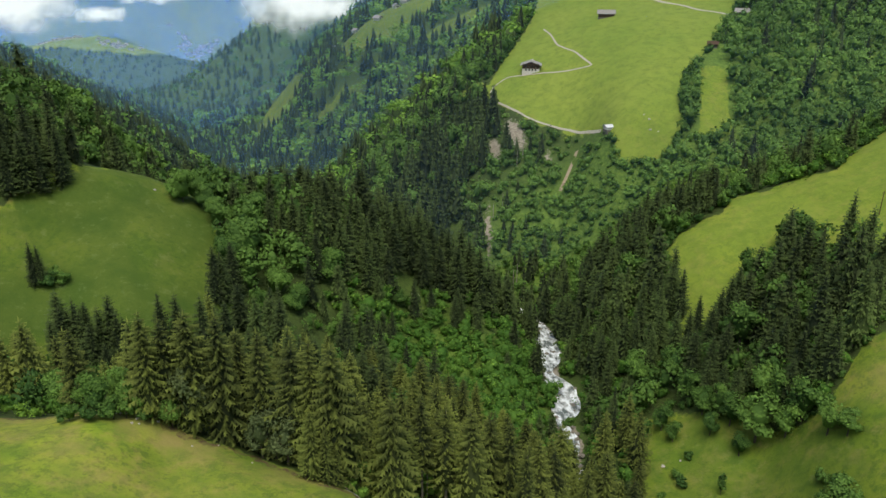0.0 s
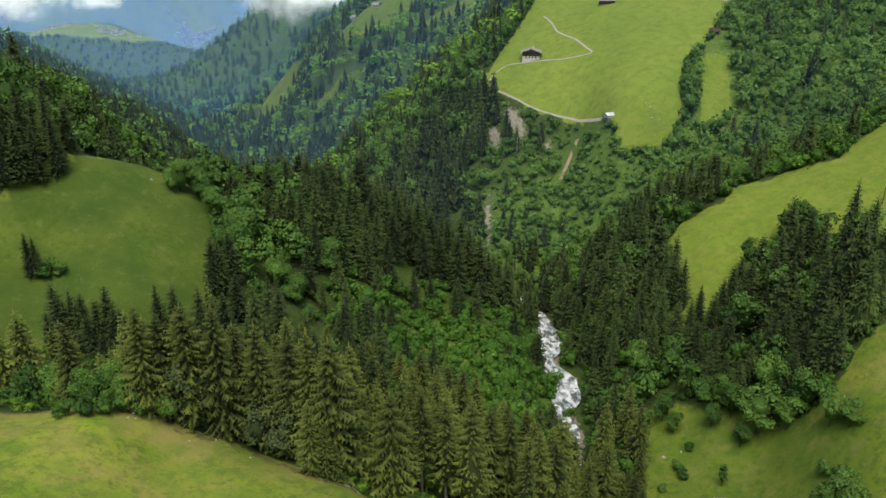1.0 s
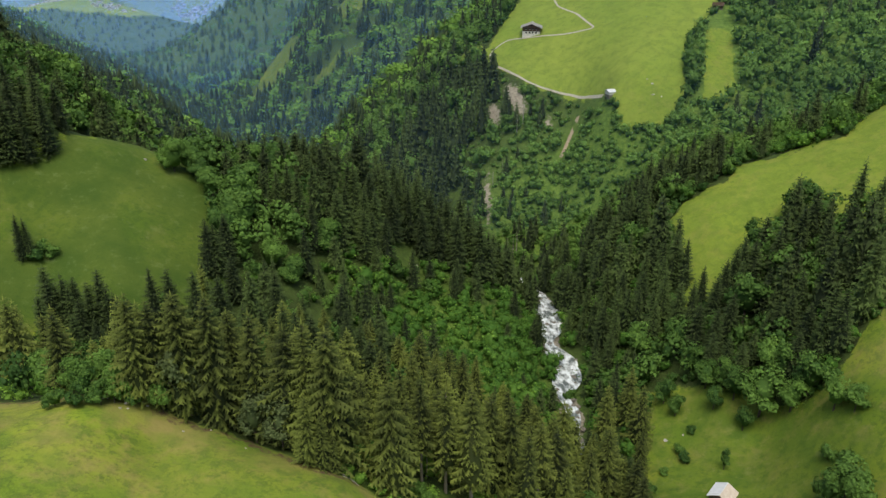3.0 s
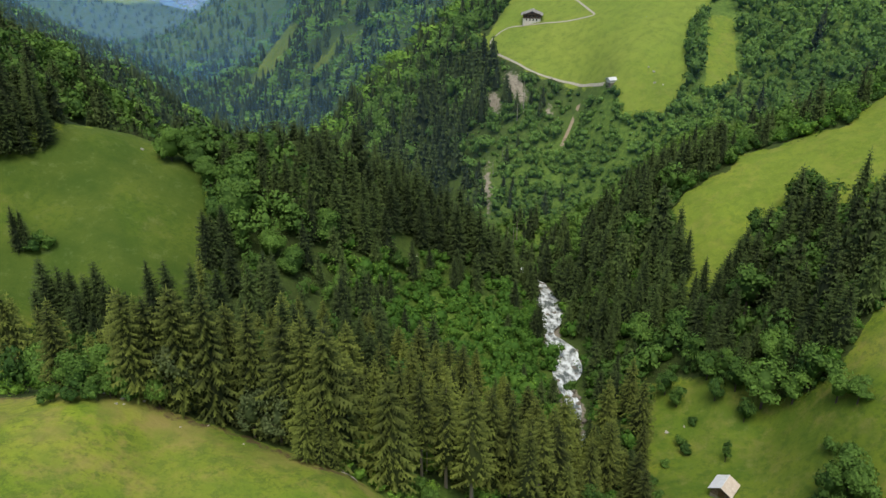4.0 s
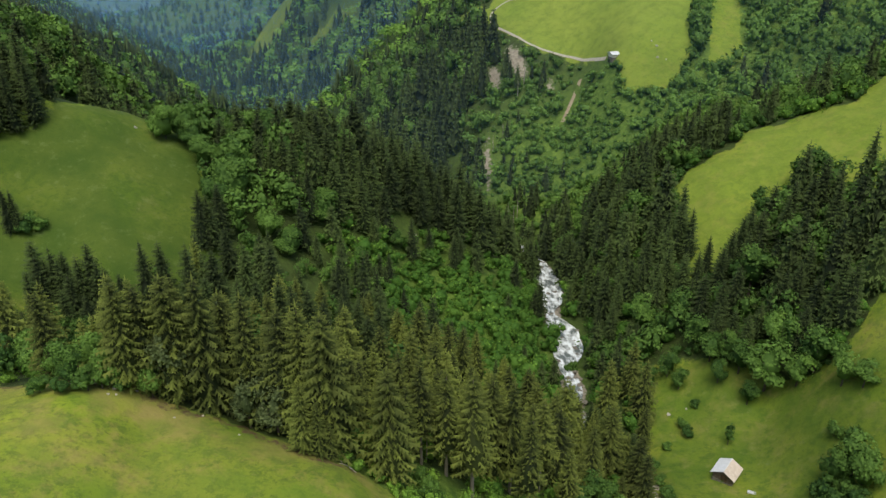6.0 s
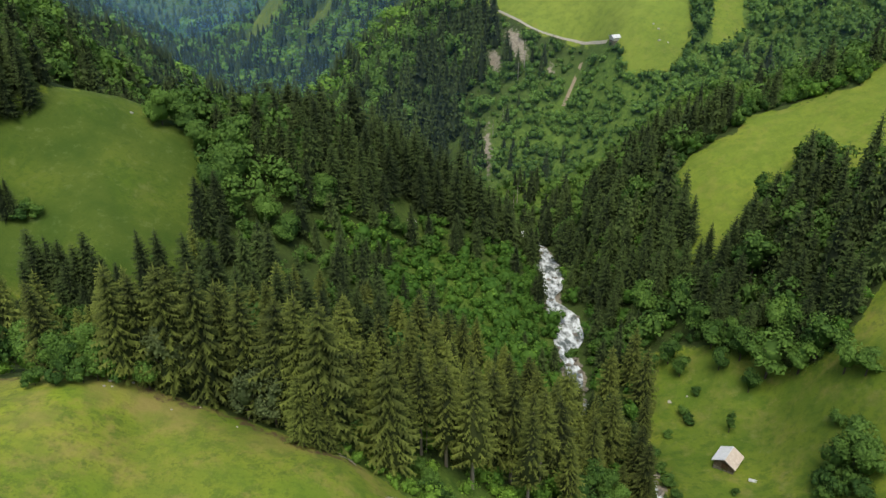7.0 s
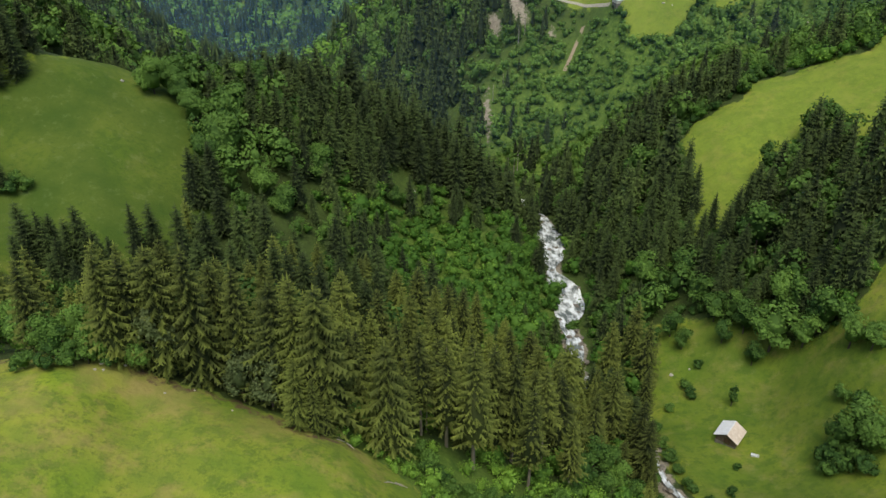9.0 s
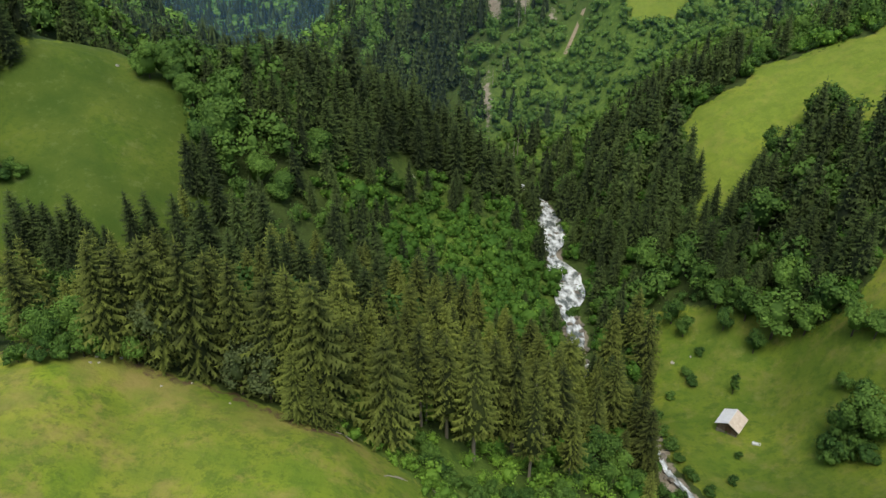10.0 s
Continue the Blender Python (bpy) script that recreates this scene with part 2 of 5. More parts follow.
def height(x, y):
    x, y = np.asarray(x, float), np.asarray(y, float)
    shape = x.shape
    x, y = x.ravel(), y.ravel()
    z = np.empty(len(x))
    for i in range(0, len(x), 20000):
        w = warp(x[i:i + 20000], y[i:i + 20000])
        z[i:i + 20000] = plate(((w[:, None] - AT[None]) ** 2).sum(-1)) @ BEND[:-3] + BEND[-3] + w @ BEND[-2:]
    far = np.hypot(x, y)
    z += 0.35 * bumps(x, y, 9.0) + np.clip((far - 300) / 900, 0, 1) * 9 * bumps(x, y, 70.0, 3) + np.clip((far - 1500) / 2000, 0, 1) * 30 * bumps(x, y, 260.0, 5)
    z += smooth(4450, 6600, far) * (1050 + 160 * bumps(x, y, 700.0, 2))
    near = (np.abs(x) < 140) & (y > 90) & (y < 660)
    if near.any():
        d2 = (x[near, None] - BED[None, :, 0]) ** 2 + (y[near, None] - BED[None, :, 1]) ** 2
        k = d2.argmin(1)
        d = np.sqrt(d2[np.arange(len(k)), k])
        bank = smooth(5.5, 17, d)
        z[near] = z[near] * bank + (BED[k, 2] - 0.9 + 0.5 * smooth(3, 7, d)) * (1 - bank)
    return z.reshape(shape)


def inside(poly, x, y):
    x, y = np.asarray(x, float), np.asarray(y, float)
    hit = np.zeros(x.shape, bool)
    for (ax, ay), (bx, by) in zip(poly, poly[1:] + poly[:1]):
        if ay != by:
            hit ^= ((ay > y) != (by > y)) & (x < (bx - ax) * (y - ay) / (by - ay) + ax)
    return hit


NEAR_MEADOW = [(-300, 118), (-82, 119), (-63, 113), (-56, 113), (-51, 114), (-44, 112), (-35, 112), (-27, 108), (-20, 104), (-10, 104), (-4, 100), (0, 90), (6, 70), (10, 30), (60, -150), (-500, -150)]
KNOLL = [(-62, 212), (-77, 194), (-84, 182), (-104, 184), (-120, 172), (-200, 165), (-230, 225), (-137, 222), (-127, 244), (-117, 257.5), (-108, 264), (-97, 268), (-86, 266), (-80, 249), (-77, 238), (-70, 222)]
BARN_FIELD = [(60, 200), (57, 173), (53, 152), (57, 136), (64, 112), (95, 100), (170, 100), (190, 170), (150, 200), (118, 186), (106, 176), (99, 178), (94, 186), (88, 197), (80, 204), (66, 209)]
HAY_SLOPE = [(85, 238), (93, 233), (108, 246), (125, 258), (140, 248), (150, 226), (230, 226), (270, 330), (190, 322), (173, 307), (158, 294), (123, 306), (116, 292), (96, 289), (91, 283)]
PASTURE = [(-6, 575), (35, 552), (53, 600), (75, 670), (90, 760), (140, 900), (420, 900), (300, 640), (218, 592), (209, 564), (172, 503), (148, 473), (140, 446), (139, 429), (122, 409), (102, 419), (100, 436), (92, 459), (80, 474), (64, 483), (46, 505), (31, 536), (19, 544)]
STRIP = [(162, 482), (178, 482), (164, 420), (146, 420)]
RIDGE_MEADOW = [(-185, 1120), (-125, 930), (-70, 890), (-40, 905), (0, 905), (20, 960), (-20, 1060), (-75, 1100), (-115, 1010)]
FAR_SLOPE = [(-275, 1085), (-250, 1060), (-205, 1050), (-198, 1110), (-235, 1190), (-262, 1160)]
FAR_GLADE = [(-148, 860), (-118, 852), (-88, 822), (-90, 838), (-115, 870), (-148, 878)]
UPPER_FIELD = [(275, 578), (330, 548), (420, 600), (390, 720), (300, 670)]
MID_MEADOW = [(-22, 850), (28, 866), (66, 820), (50, 795), (9, 795), (-20, 815)]
LEFT_MEADOW = [(-320, 530), (-300, 548), (-205, 362), (-260, 355)]
TERRACE = [(-2300, 3300), (-1350, 3450), (-1330, 3800), (-2300, 4200)]
VALE = [(-1800, 4150), (-1050, 4050), (-900, 4600), (-2100, 4700)]
MEADOWS = [NEAR_MEADOW, KNOLL, BARN_FIELD, HAY_SLOPE, PASTURE, STRIP, RIDGE_MEADOW, MID_MEADOW, LEFT_MEADOW, FAR_SLOPE, FAR_GLADE, UPPER_FIELD, TERRACE, VALE]


def on_meadow(x, y):
    hit = np.zeros(np.shape(x), bool)
    for poly in MEADOWS:
        hit |= inside(poly, x, y)
    return hit


def spot(x, y, cx, cy, rx, ry, turn=0.0):
    c, s = math.cos(radians(turn)), math.sin(radians(turn))
    u, v = (x - cx) * c + (y - cy) * s, (y - cy) * c - (x - cx) * s
    return np.exp(-(u / rx) ** 2 - (v / ry) ** 2)


def barren(x, y):
    """Where the slope has slid and lies open."""
    return (spot(x, y, 47, 482, 5.0, 17, 15) + spot(x, y, 33, 478, 4.5, 14, 10) + 0.7 * spot(x, y, 27, 418, 3.5, 24) + 0.9 * spot(x, y, 188, 403, 6, 6)
            + 0.8 * spot(x, y, 66, 462, 3, 6) + 0.7 * spot(x, y, 22, 538, 12, 3, 20) + 0.9 * spot(x, y, -10.5, 274, 1.6, 1.6))


def build_ground():
    a = np.radians(np.r_[np.linspace(-180, -46, 30, endpoint=False), np.linspace(-46, 46, 250, endpoint=False), np.linspace(46, 180, 30, endpoint=False)])
    r = np.r_[1.0, 6.0, 14.0, 24 * (6900 / 24) ** np.linspace(0, 1, 318)]
    A, R = np.meshgrid(a, r)
    x, y = R * np.sin(A), R * np.cos(A)
    z = height(x, y)
    n = len(a)
    i = np.arange(len(r) - 1)[:, None] * n
    j = np.arange(n)[None]
    k = (j + 1) % n
    quads = np.stack([i + j, i + k, i + n + k, i + n + j], -1).reshape(-1, 4)[:, ::-1]
    meadow = sum(on_meadow(x + dx, y + dy).astype(float) for dx, dy in ((0, 0), (1.5, 0), (-1.5, 0), (0, 1.5), (0, -1.5))) / 5
    fields = np.clip(2.2 * bumps(x, y, 210.0, 6) + 0.7 - 0.0009 * np.abs(R - 4600), 0, 1) * smooth(4150, 4400, R)
    meadow = np.maximum(meadow, fields)
    brink = inside(NEAR_MEADOW, x, y) & ~inside(NEAR_MEADOW, x + 0.4, y + 2.4)
    bare = barren(x, y)
    d = np.hypot(x[..., None] - BED[None, None, ::2, 0], y[..., None] - BED[None, None, ::2, 1]).min(-1)
    bare += np.where(y < 206, smooth(3.6, 2.2, d), smooth(4.7, 3.3, d))
    dry = 0.8 * spot(x, y, -45, 109, 40, 4, -10) + 0.35 * spot(x, y, -75, 95, 40, 20) + 0.8 * spot(x, y, 125, 168, 14, 9) + 0.9 * inside(UPPER_FIELD, x, y)
    lush = 1.15 * inside(KNOLL, x, y) + 0.72 * inside(BARN_FIELD, x, y) * (1 - 0.45 * smooth(96, 126, x + 0.4 * (y - 150))) + 0.35 * inside(HAY_SLOPE, x, y) + 0.4 * inside(STRIP, x, y) + 0.75 * (inside(RIDGE_MEADOW, x, y) | inside(FAR_SLOPE, x, y) | inside(FAR_GLADE, x, y) | inside(MID_MEADOW, x, y))
    lush = np.clip(lush, 0, 1.15) * (0.85 + 0.2 * bumps(x, y, 11.0, 4))
    lush = np.maximum(lush, 0.6 * spot(x, y, 122, 425, 16, 20, 30) * inside(PASTURE, x, y))
    herb = np.clip(1.6 * (spot(x, y, 10, 240, 30, 36) + spot(x, y, 85, 405, 60, 45) + spot(x, y, 5, 108, 24, 10) + 0.8 * spot(x, y, 220, 480, 80, 90) + 0.8 * spot(x, y, 170, 350, 60, 25)) + 0.3 * smooth(560, 760, R), 0, 1)
    hay = np.clip(0.95 * inside(PASTURE, x, y) + 0.56 * inside(HAY_SLOPE, x, y) + 0.5 * inside(STRIP, x, y) - 0.5 * spot(x, y, 122, 425, 16, 20, 30), 0, 1)
    top = np.array([[0, 0, float(height(0.0, 1.0))]])
    verts = np.r_[np.stack([x, y, z], -1).reshape(-1, 3), top]
    me = mesh_of("ground", verts, quads, GROUND, meadow=np.r_[meadow.ravel(), 1], bare=np.r_[bare.ravel(), 0], dry=np.r_[dry.ravel(), 0], herb=np.r_[herb.ravel(), 0], lush=np.r_[np.clip(lush, 0, 1).ravel(), 0], hay=np.r_[hay.ravel(), 0], soil=np.r_[(0.62 * brink * (x < -12)).ravel(), 0])
    me.polygons.foreach_set("use_smooth", np.ones(len(me.polygons), bool))
    tagged(new("ground", me), "green meadows and dark forest floor of a steep alpine valley", "ground", kind="structure")


build_ground()



# ---- the stream ----
def water_material():
    m = Mat("white_water", 0.25)
    along_flow = m.n("ShaderNodeVectorMath")
    along_flow.operation = "MULTIPLY"
    m.put(along_flow.inputs[0], m.coords())
    along_flow.inputs[1].default_value = (1.0, 0.42, 0.6)
    foam = m.noise(1.9, 5, 0.6, along_flow.outputs[0])
    big = m.noise(3.5, 4, 0.6, along_flow.outputs[0])
    f = m.calc("ADD", m.calc("MULTIPLY", foam, 0.75), m.calc("MULTIPLY", big, 0.25))
    m.put(m.b.inputs["Roughness"], m.span(f, 0.42, 0.56, 0.15, 0.8))
    m.bump(f, 0.8, 0.4)
    return m.done(m.mix(m.span(f, 0.43, 0.58), (0.13, 0.155, 0.155), (0.76, 0.82, 0.88)))


def ribbon(name, line, widths, lift, material, label, category, across=1, rough=0.0, on_land=True):
    """A strip along a line: a road, a path or running water."""
    line = np.asarray(line, float)
    d = np.gradient(line[:, :2], axis=0)
    d /= np.linalg.norm(d, axis=1)[:, None] + 1e-9
    side = np.stack([d[:, 1], -d[:, 0]], 1)
    rows = []
    for k in np.linspace(-0.5, 0.5, across + 1):
        w = widths * k
        p = line[:, :2] + side * w[:, None]
        z = height(p[:, 0], p[:, 1]) if on_land else line[:, 2]
        rows.append(np.c_[p, z + lift + rough * rng.normal(size=len(p)) * (abs(k) < 0.5)])
    v = np.stack(rows, 1).reshape(-1, 3)
    n = across + 1
    i = np.arange(len(line) - 1)[:, None] * n + np.arange(across)[None]
    q = np.stack([i, i + n, i + n + 1, i + 1], -1).reshape(-1, 4)[:, ::-1]
    me = mesh_of(name, v, q, material)
    me.polygons.foreach_set("use_smooth", np.ones(len(me.polygons), bool))
    return tagged(new(name, me), label, category, kind="structure")


def boulder_mesh(r, material):
    bm = bmesh.new()
    bmesh.ops.create_icosphere(bm, subdivisions=2, radius=1.0)
    off = Vector(r.uniform(-9, 9, 3))
    for v in bm.verts:
        v.co *= 0.75 + 0.5 * noise.noise(v.co * 1.3 + off) + 0.12 * noise.noise(v.co * 3.1 + off)
        v.co.z *= 0.65
    me = bpy.data.meshes.new("boulder")
    bm.to_mesh(me)
    bm.free()
    me.materials.append(material)
    return me


WATER = water_material()
STONE = plain("stone", (0.09, 0.085, 0.075), (0.26, 0.24, 0.21), 0.7, 0.85, 0.0, 0.6)
flow = along(STREAM, 1.0)
wide = (0.95 + 0.3 * smooth(230, 250, flow[:, 1])) * (6.6 + 2.4 * np.sin(flow[:, 1] / 9.0) + 1.6 * np.sin(flow[:, 1] / 3.7 + 1)) * (1 - 0.3 * smooth(206, 196, flow[:, 1]) - 0.6 * smooth(322, 332, flow[:, 1])) * (1 - 0.45 * smooth(190, 180, flow[:, 1])) * (1 - 0.5 * smooth(165, 145, flow[:, 1]))
flow[:, 0] += 0.5 * np.sin(flow[:, 1] / 5.0)
ribbon("stream", flow, wide, 0.25, WATER, "foaming white mountain stream rushing down its bed", "water", 8, 0.1, False)
BOULDERS = [boulder_mesh(np.random.default_rng(60 + i), STONE) for i in range(5)]
for i in range(170):
    k = rng.integers(10, 330)
    side = rng.choice([-1, 1]) * rng.uniform(0.1, 0.75)
    a, b = flow[k, 0] + side * wide[k], flow[k, 1] + rng.uniform(-1, 1)
    s = rng.uniform(0.4, 1.6)
    ob = new("boulder", BOULDERS[i % 5])
    ob.matrix_world = Matrix.Translation((a, b, max(float(height(a, b)), flow[k, 2] - 0.3) + 0.25 * s)) @ Matrix.Rotation(rng.uniform(0, 6.28), 4, "Z") @ Matrix.Diagonal((s, s * rng.uniform(0.7, 1.2), s, 1))
    tagged(ob, "grey boulder lying in the stream's bed", "boulder", "boulders in the stream")

# ---- paths ----
GRAVEL = plain("gravel", (0.3, 0.28, 0.24), (0.48, 0.45, 0.4), 1.2)
EARTH = plain("earth", (0.24, 0.19, 0.13), (0.4, 0.34, 0.25), 1.5)


LANES = []


def lane(name, knots, width, material, label):
    line = along([(a, b, 0) for a, b in knots], 2.0)
    LANES.append(line)
    return ribbon(name, line, np.full(len(line), width), 0.28, material, label, "path", 2)


lane("path", [(81, 628), (84, 600), (85, 577), (94, 554), (102, 521), (81, 532), (62, 541), (47, 548), (34, 541), (34, 530), (46.2, 506.7), (54.5, 493.2), (63.3, 485.2), (73.2, 479.7), (81.6, 475.1), (90.2, 463.3), (95.9, 447.4)], 1.3, GRAVEL, "pale gravel path winding over the pasture")
lane("track", [(83.5, 458), (81, 454), (78, 449), (75, 444), (71, 437)], 2.2, EARTH, "bare earth track down the shrubby slope")
lane("road", [(226, 566), (205, 568), (190, 585), (170, 620), (150, 690), (140, 760)], 3.0, GRAVEL, "pale gravel lane at the top of the pasture")


# ---- buildings ----
def planks(name, a, b, gap, rough=0.85):
    m = Mat(name, rough)
    at = m.n("ShaderNodeTexCoord").outputs["Object"]
    w = m.n("ShaderNodeTexWave", Scale=1.0 / gap, Distortion=1.5, Detail=2.0)
    m.put(w.inputs["Vector"], at)
    grain = m.noise(0.5, 6, 0.7, at)
    m.bump(w.outputs["Fac"], 0.4, 0.03)
    return m.done(m.mix(m.span(grain, 0.3, 0.7), a, b))


OLD_WOOD = planks("weathered_wood", (0.055, 0.042, 0.034), (0.16, 0.125, 0.1), 0.2)
DARK_WOOD = planks("dark_wood", (0.045, 0.028, 0.018), (0.12, 0.075, 0.045), 0.2)
BROWN_WOOD = planks("brown_wood", (0.07, 0.036, 0.024), (0.17, 0.095, 0.065), 0.2)
TIN = plain("sheet_metal", (0.56, 0.59, 0.63), (0.72, 0.75, 0.8), 1.6, 0.5, 0.0, 0.1)
RUSTY = plain("rusty_sheet", (0.5, 0.42, 0.36), (0.68, 0.62, 0.57), 1.0, 0.6, 0.0, 0.1)
SHINGLE = plain("grey_shingle", (0.2, 0.19, 0.19), (0.34, 0.33, 0.33), 0.5)
PLASTER = plain("white_plaster", (0.62, 0.6, 0.56), (0.78, 0.76, 0.72), 0.8)
GLASS = plain("dark_glass", (0.02, 0.025, 0.03), (0.04, 0.045, 0.05), 0.5, 0.15)


def box_bm(x0, x1, y0, y1, z0, z1, bm=None):
    bm = bm or bmesh.new()
    v = [bm.verts.new(p) for p in ((x0, y0, z0), (x1, y0, z0), (x1, y1, z0), (x0, y1, z0), (x0, y0, z1), (x1, y0, z1), (x1, y1, z1), (x0, y1, z1))]
    for f in ((3, 2, 1, 0), (4, 5, 6, 7), (0, 1, 5, 4), (1, 2, 6, 5), (2, 3, 7, 6), (3, 0, 4, 7)):
        bm.faces.new([v[i] for i in f])
    return bm


def slab(bm, corners, thick):
    """A board over four corners, that thick downwards."""
    top = [bm.verts.new(c) for c in corners]
    low = [bm.verts.new((c[0], c[1], c[2] - thick)) for c in corners]
    bm.faces.new(top)
    bm.faces.new(low[::-1])
    for i in range(4):
        j = (i + 1) % 4
        bm.faces.new((top[j], top[i], low[i], low[j]))
    return bm


def house(name, label, category, at, turn, w, d, eave, ridge, wall, roofs, over=0.6, base=0.0, sheets=0, openings=(), balcony=False, chimney=False, sink=0.0):
    """A gabled house: the ridge runs along y; w across, d deep. Openings: side ('-y', '+y', '-x', '+x'), offset, bottom, width, height, kind."""
    ob = new(name)
    ob.empty_display_size = 0.5
    z = min(float(height(at[0] + a, at[1] + b)) for a in (-w / 2, w / 2) for b in (-d / 2, d / 2))
    top = max(float(height(at[0] + a, at[1] + b)) for a in (-w / 2, w / 2) for b in (-d / 2, d / 2))
    top = 0.6 * float(height(*at)) + 0.4 * top - sink
    ob.matrix_world = Matrix.Translation((at[0], at[1], top)) @ Matrix.Rotation(radians(turn), 4, "Z")
    tagged(ob, label, category)
    deep = z - top - 0.6
    foot = box_bm(-w / 2 - 0.05, w / 2 + 0.05, -d / 2 - 0.05, d / 2 + 0.05, deep, base + 0.3)
    part("foundation", foot, PLASTER if base > 1 else STONE, ob, "white plastered ground floor" if base > 1 else "rubble stone footing")
    bm = bmesh.new()
    z0 = base + 0.3
    ring = [(-w / 2, z0), (w / 2, z0), (w / 2, eave), (0, ridge), (-w / 2, eave)]
    a = [bm.verts.new((p, -d / 2, q)) for p, q in ring]
    b = [bm.verts.new((p, d / 2, q)) for p, q in ring]
    bm.faces.new(a)
    bm.faces.new(b[::-1])
    for i in range(5):
        j = (i + 1) % 5
        bm.faces.new((a[j], a[i], b[i], b[j]))
    part("wall", bm, wall, ob)
    rise = (ridge - eave) / (w / 2)
    for s, mat in zip((-1, 1), roofs):
        bm = bmesh.new()
        x1, lo = s * (w / 2 + over), eave - rise * over + 0.16
        c = [(0, -d / 2 - over, ridge + 0.16), (0, d / 2 + over, ridge + 0.16), (x1, d / 2 + over, lo), (x1, -d / 2 - over, lo)]
        slab(bm, c if s > 0 else c[::-1], 0.14)
        roof = part("roof_slope", bm, mat, ob)
        if sheets:
            for k in range(sheets + 1):
                y = -d / 2 - over + (d + 2 * over) * k / sheets
                bm = bmesh.new()
                c = [(0, y - 0.05, ridge + 0.22), (0, y + 0.05, ridge + 0.22), (x1, y + 0.05, lo + 0.06), (x1, y - 0.05, lo + 0.06)]
                slab(bm, c if s > 0 else c[::-1], 0.06)
                part("seam", bm, mat, roof)
    cap = box_bm(-0.12, 0.12, -d / 2 - over, d / 2 + over, ridge + 0.14, ridge + 0.24)
    part("ridge_cap", cap, roofs[0], ob)
    for side, off, low, ow, oh, kind in openings:
        mat = GLASS if kind == "window" else DARK_WOOD
        g = 0.04
        def put(x0, x1, z0, z1, out):
            if side[1] == "y":
                s = -1 if side[0] == "-" else 1
                return box_bm(x0, x1, min(s * d / 2, s * (d / 2 + out)), max(s * d / 2, s * (d / 2 + out)), z0, z1)
            s = -1 if side[0] == "-" else 1
            return box_bm(min(s * w / 2, s * (w / 2 + out)), max(s * w / 2, s * (w / 2 + out)), x0, x1, z0, z1)
        leaf = part(kind, put(off - ow / 2, off + ow / 2, low, low + oh, g + 0.05), mat, ob)
        if kind == "window":
            part("sill", put(off - ow / 2 - 0.1, off + ow / 2 + 0.1, low - 0.1, low, 0.18), PLASTER, leaf)
    if balcony:
        y = -d / 2
        bal = part("balcony", box_bm(-w / 2 + 0.2, w / 2 - 0.2, y - 1.2, y, base + 2.7, base + 2.85), DARK_WOOD, ob)
        part("railing", box_bm(-w / 2 + 0.2, w / 2 - 0.2, y - 1.22, y - 1.14, base + 2.85, base + 3.75), DARK_WOOD, bal)
    if chimney:
        part("chimney", box_bm(0.8, 1.5, 0.6, 1.3, eave, ridge + 0.9), PLASTER, ob)
    return ob


house("hay_barn", "weathered wooden hay barn with a pale sheet-metal roof in the field", "barn", (72.5, 157.0), -40, 5.0, 4.9, 2.4, 3.8, OLD_WOOD, (TIN, RUSTY), 0.6, 0.3, 7,
      (("-y", 0.3, 0.5, 1.6, 1.9, "door"), ("+x", -0.8, 1.6, 0.8, 0.7, "window")))
house("farmhouse", "dark wooden alpine farmhouse with a white plastered ground floor", "house", (63.0, 548.0), -8, 12.0, 10.5, 4.6, 6.9, BROWN_WOOD, (SHINGLE, SHINGLE), 1.6, 1.6, 0,
      tuple(("-y", o, z, 1.0, 1.2, "window") for o in (-3.4, -1.1, 1.1, 3.4) for z in (0.5, 3.2)) + (("-y", 0.0, 5.2, 0.9, 1.0, "window"),), True, True, 1.2)
house("shed", "small shed with a bright white sheet-metal roof beside the path", "shed", (100.0, 443.0), -72, 5.0, 7.6, 2.3, 3.2, PLASTER, (TIN, TIN), 0.6, 0.2, 6, (("-x", 0.0, 0.4, 2.4, 1.6, "door"),), sink=4.0)
house("upper_barn", "dark wooden barn with a grey shingle roof on the pasture", "barn", (126.0, 606.0), 80, 7.0, 12.0, 3.8, 6.0, DARK_WOOD, (SHINGLE, SHINGLE), 1.0, 0.4, 0, (("+x", 0.0, 1.0, 2.4, 2.2, "door"),), sink=1.6)
house("wood_hut", "small dark wooden hut at the edge of the trees", "hut", (177.0, 508.0), 70, 4.4, 6.0, 2.2, 3.6, DARK_WOOD, (DARK_WOOD, DARK_WOOD), 0.7, 0.2, 0, (("+x", 0.0, 0.4, 1.4, 1.6, "door"),), sink=0.8)
house("lane_barn", "brown wooden barn beside the lane above the pasture", "barn", (213.5, 560.0), 60, 8.0, 9.0, 3.6, 5.8, OLD_WOOD, (SHINGLE, SHINGLE), 0.8, 0.5, 0, (("-y", 0.0, 0.8, 2.2, 2.3, "door"),))


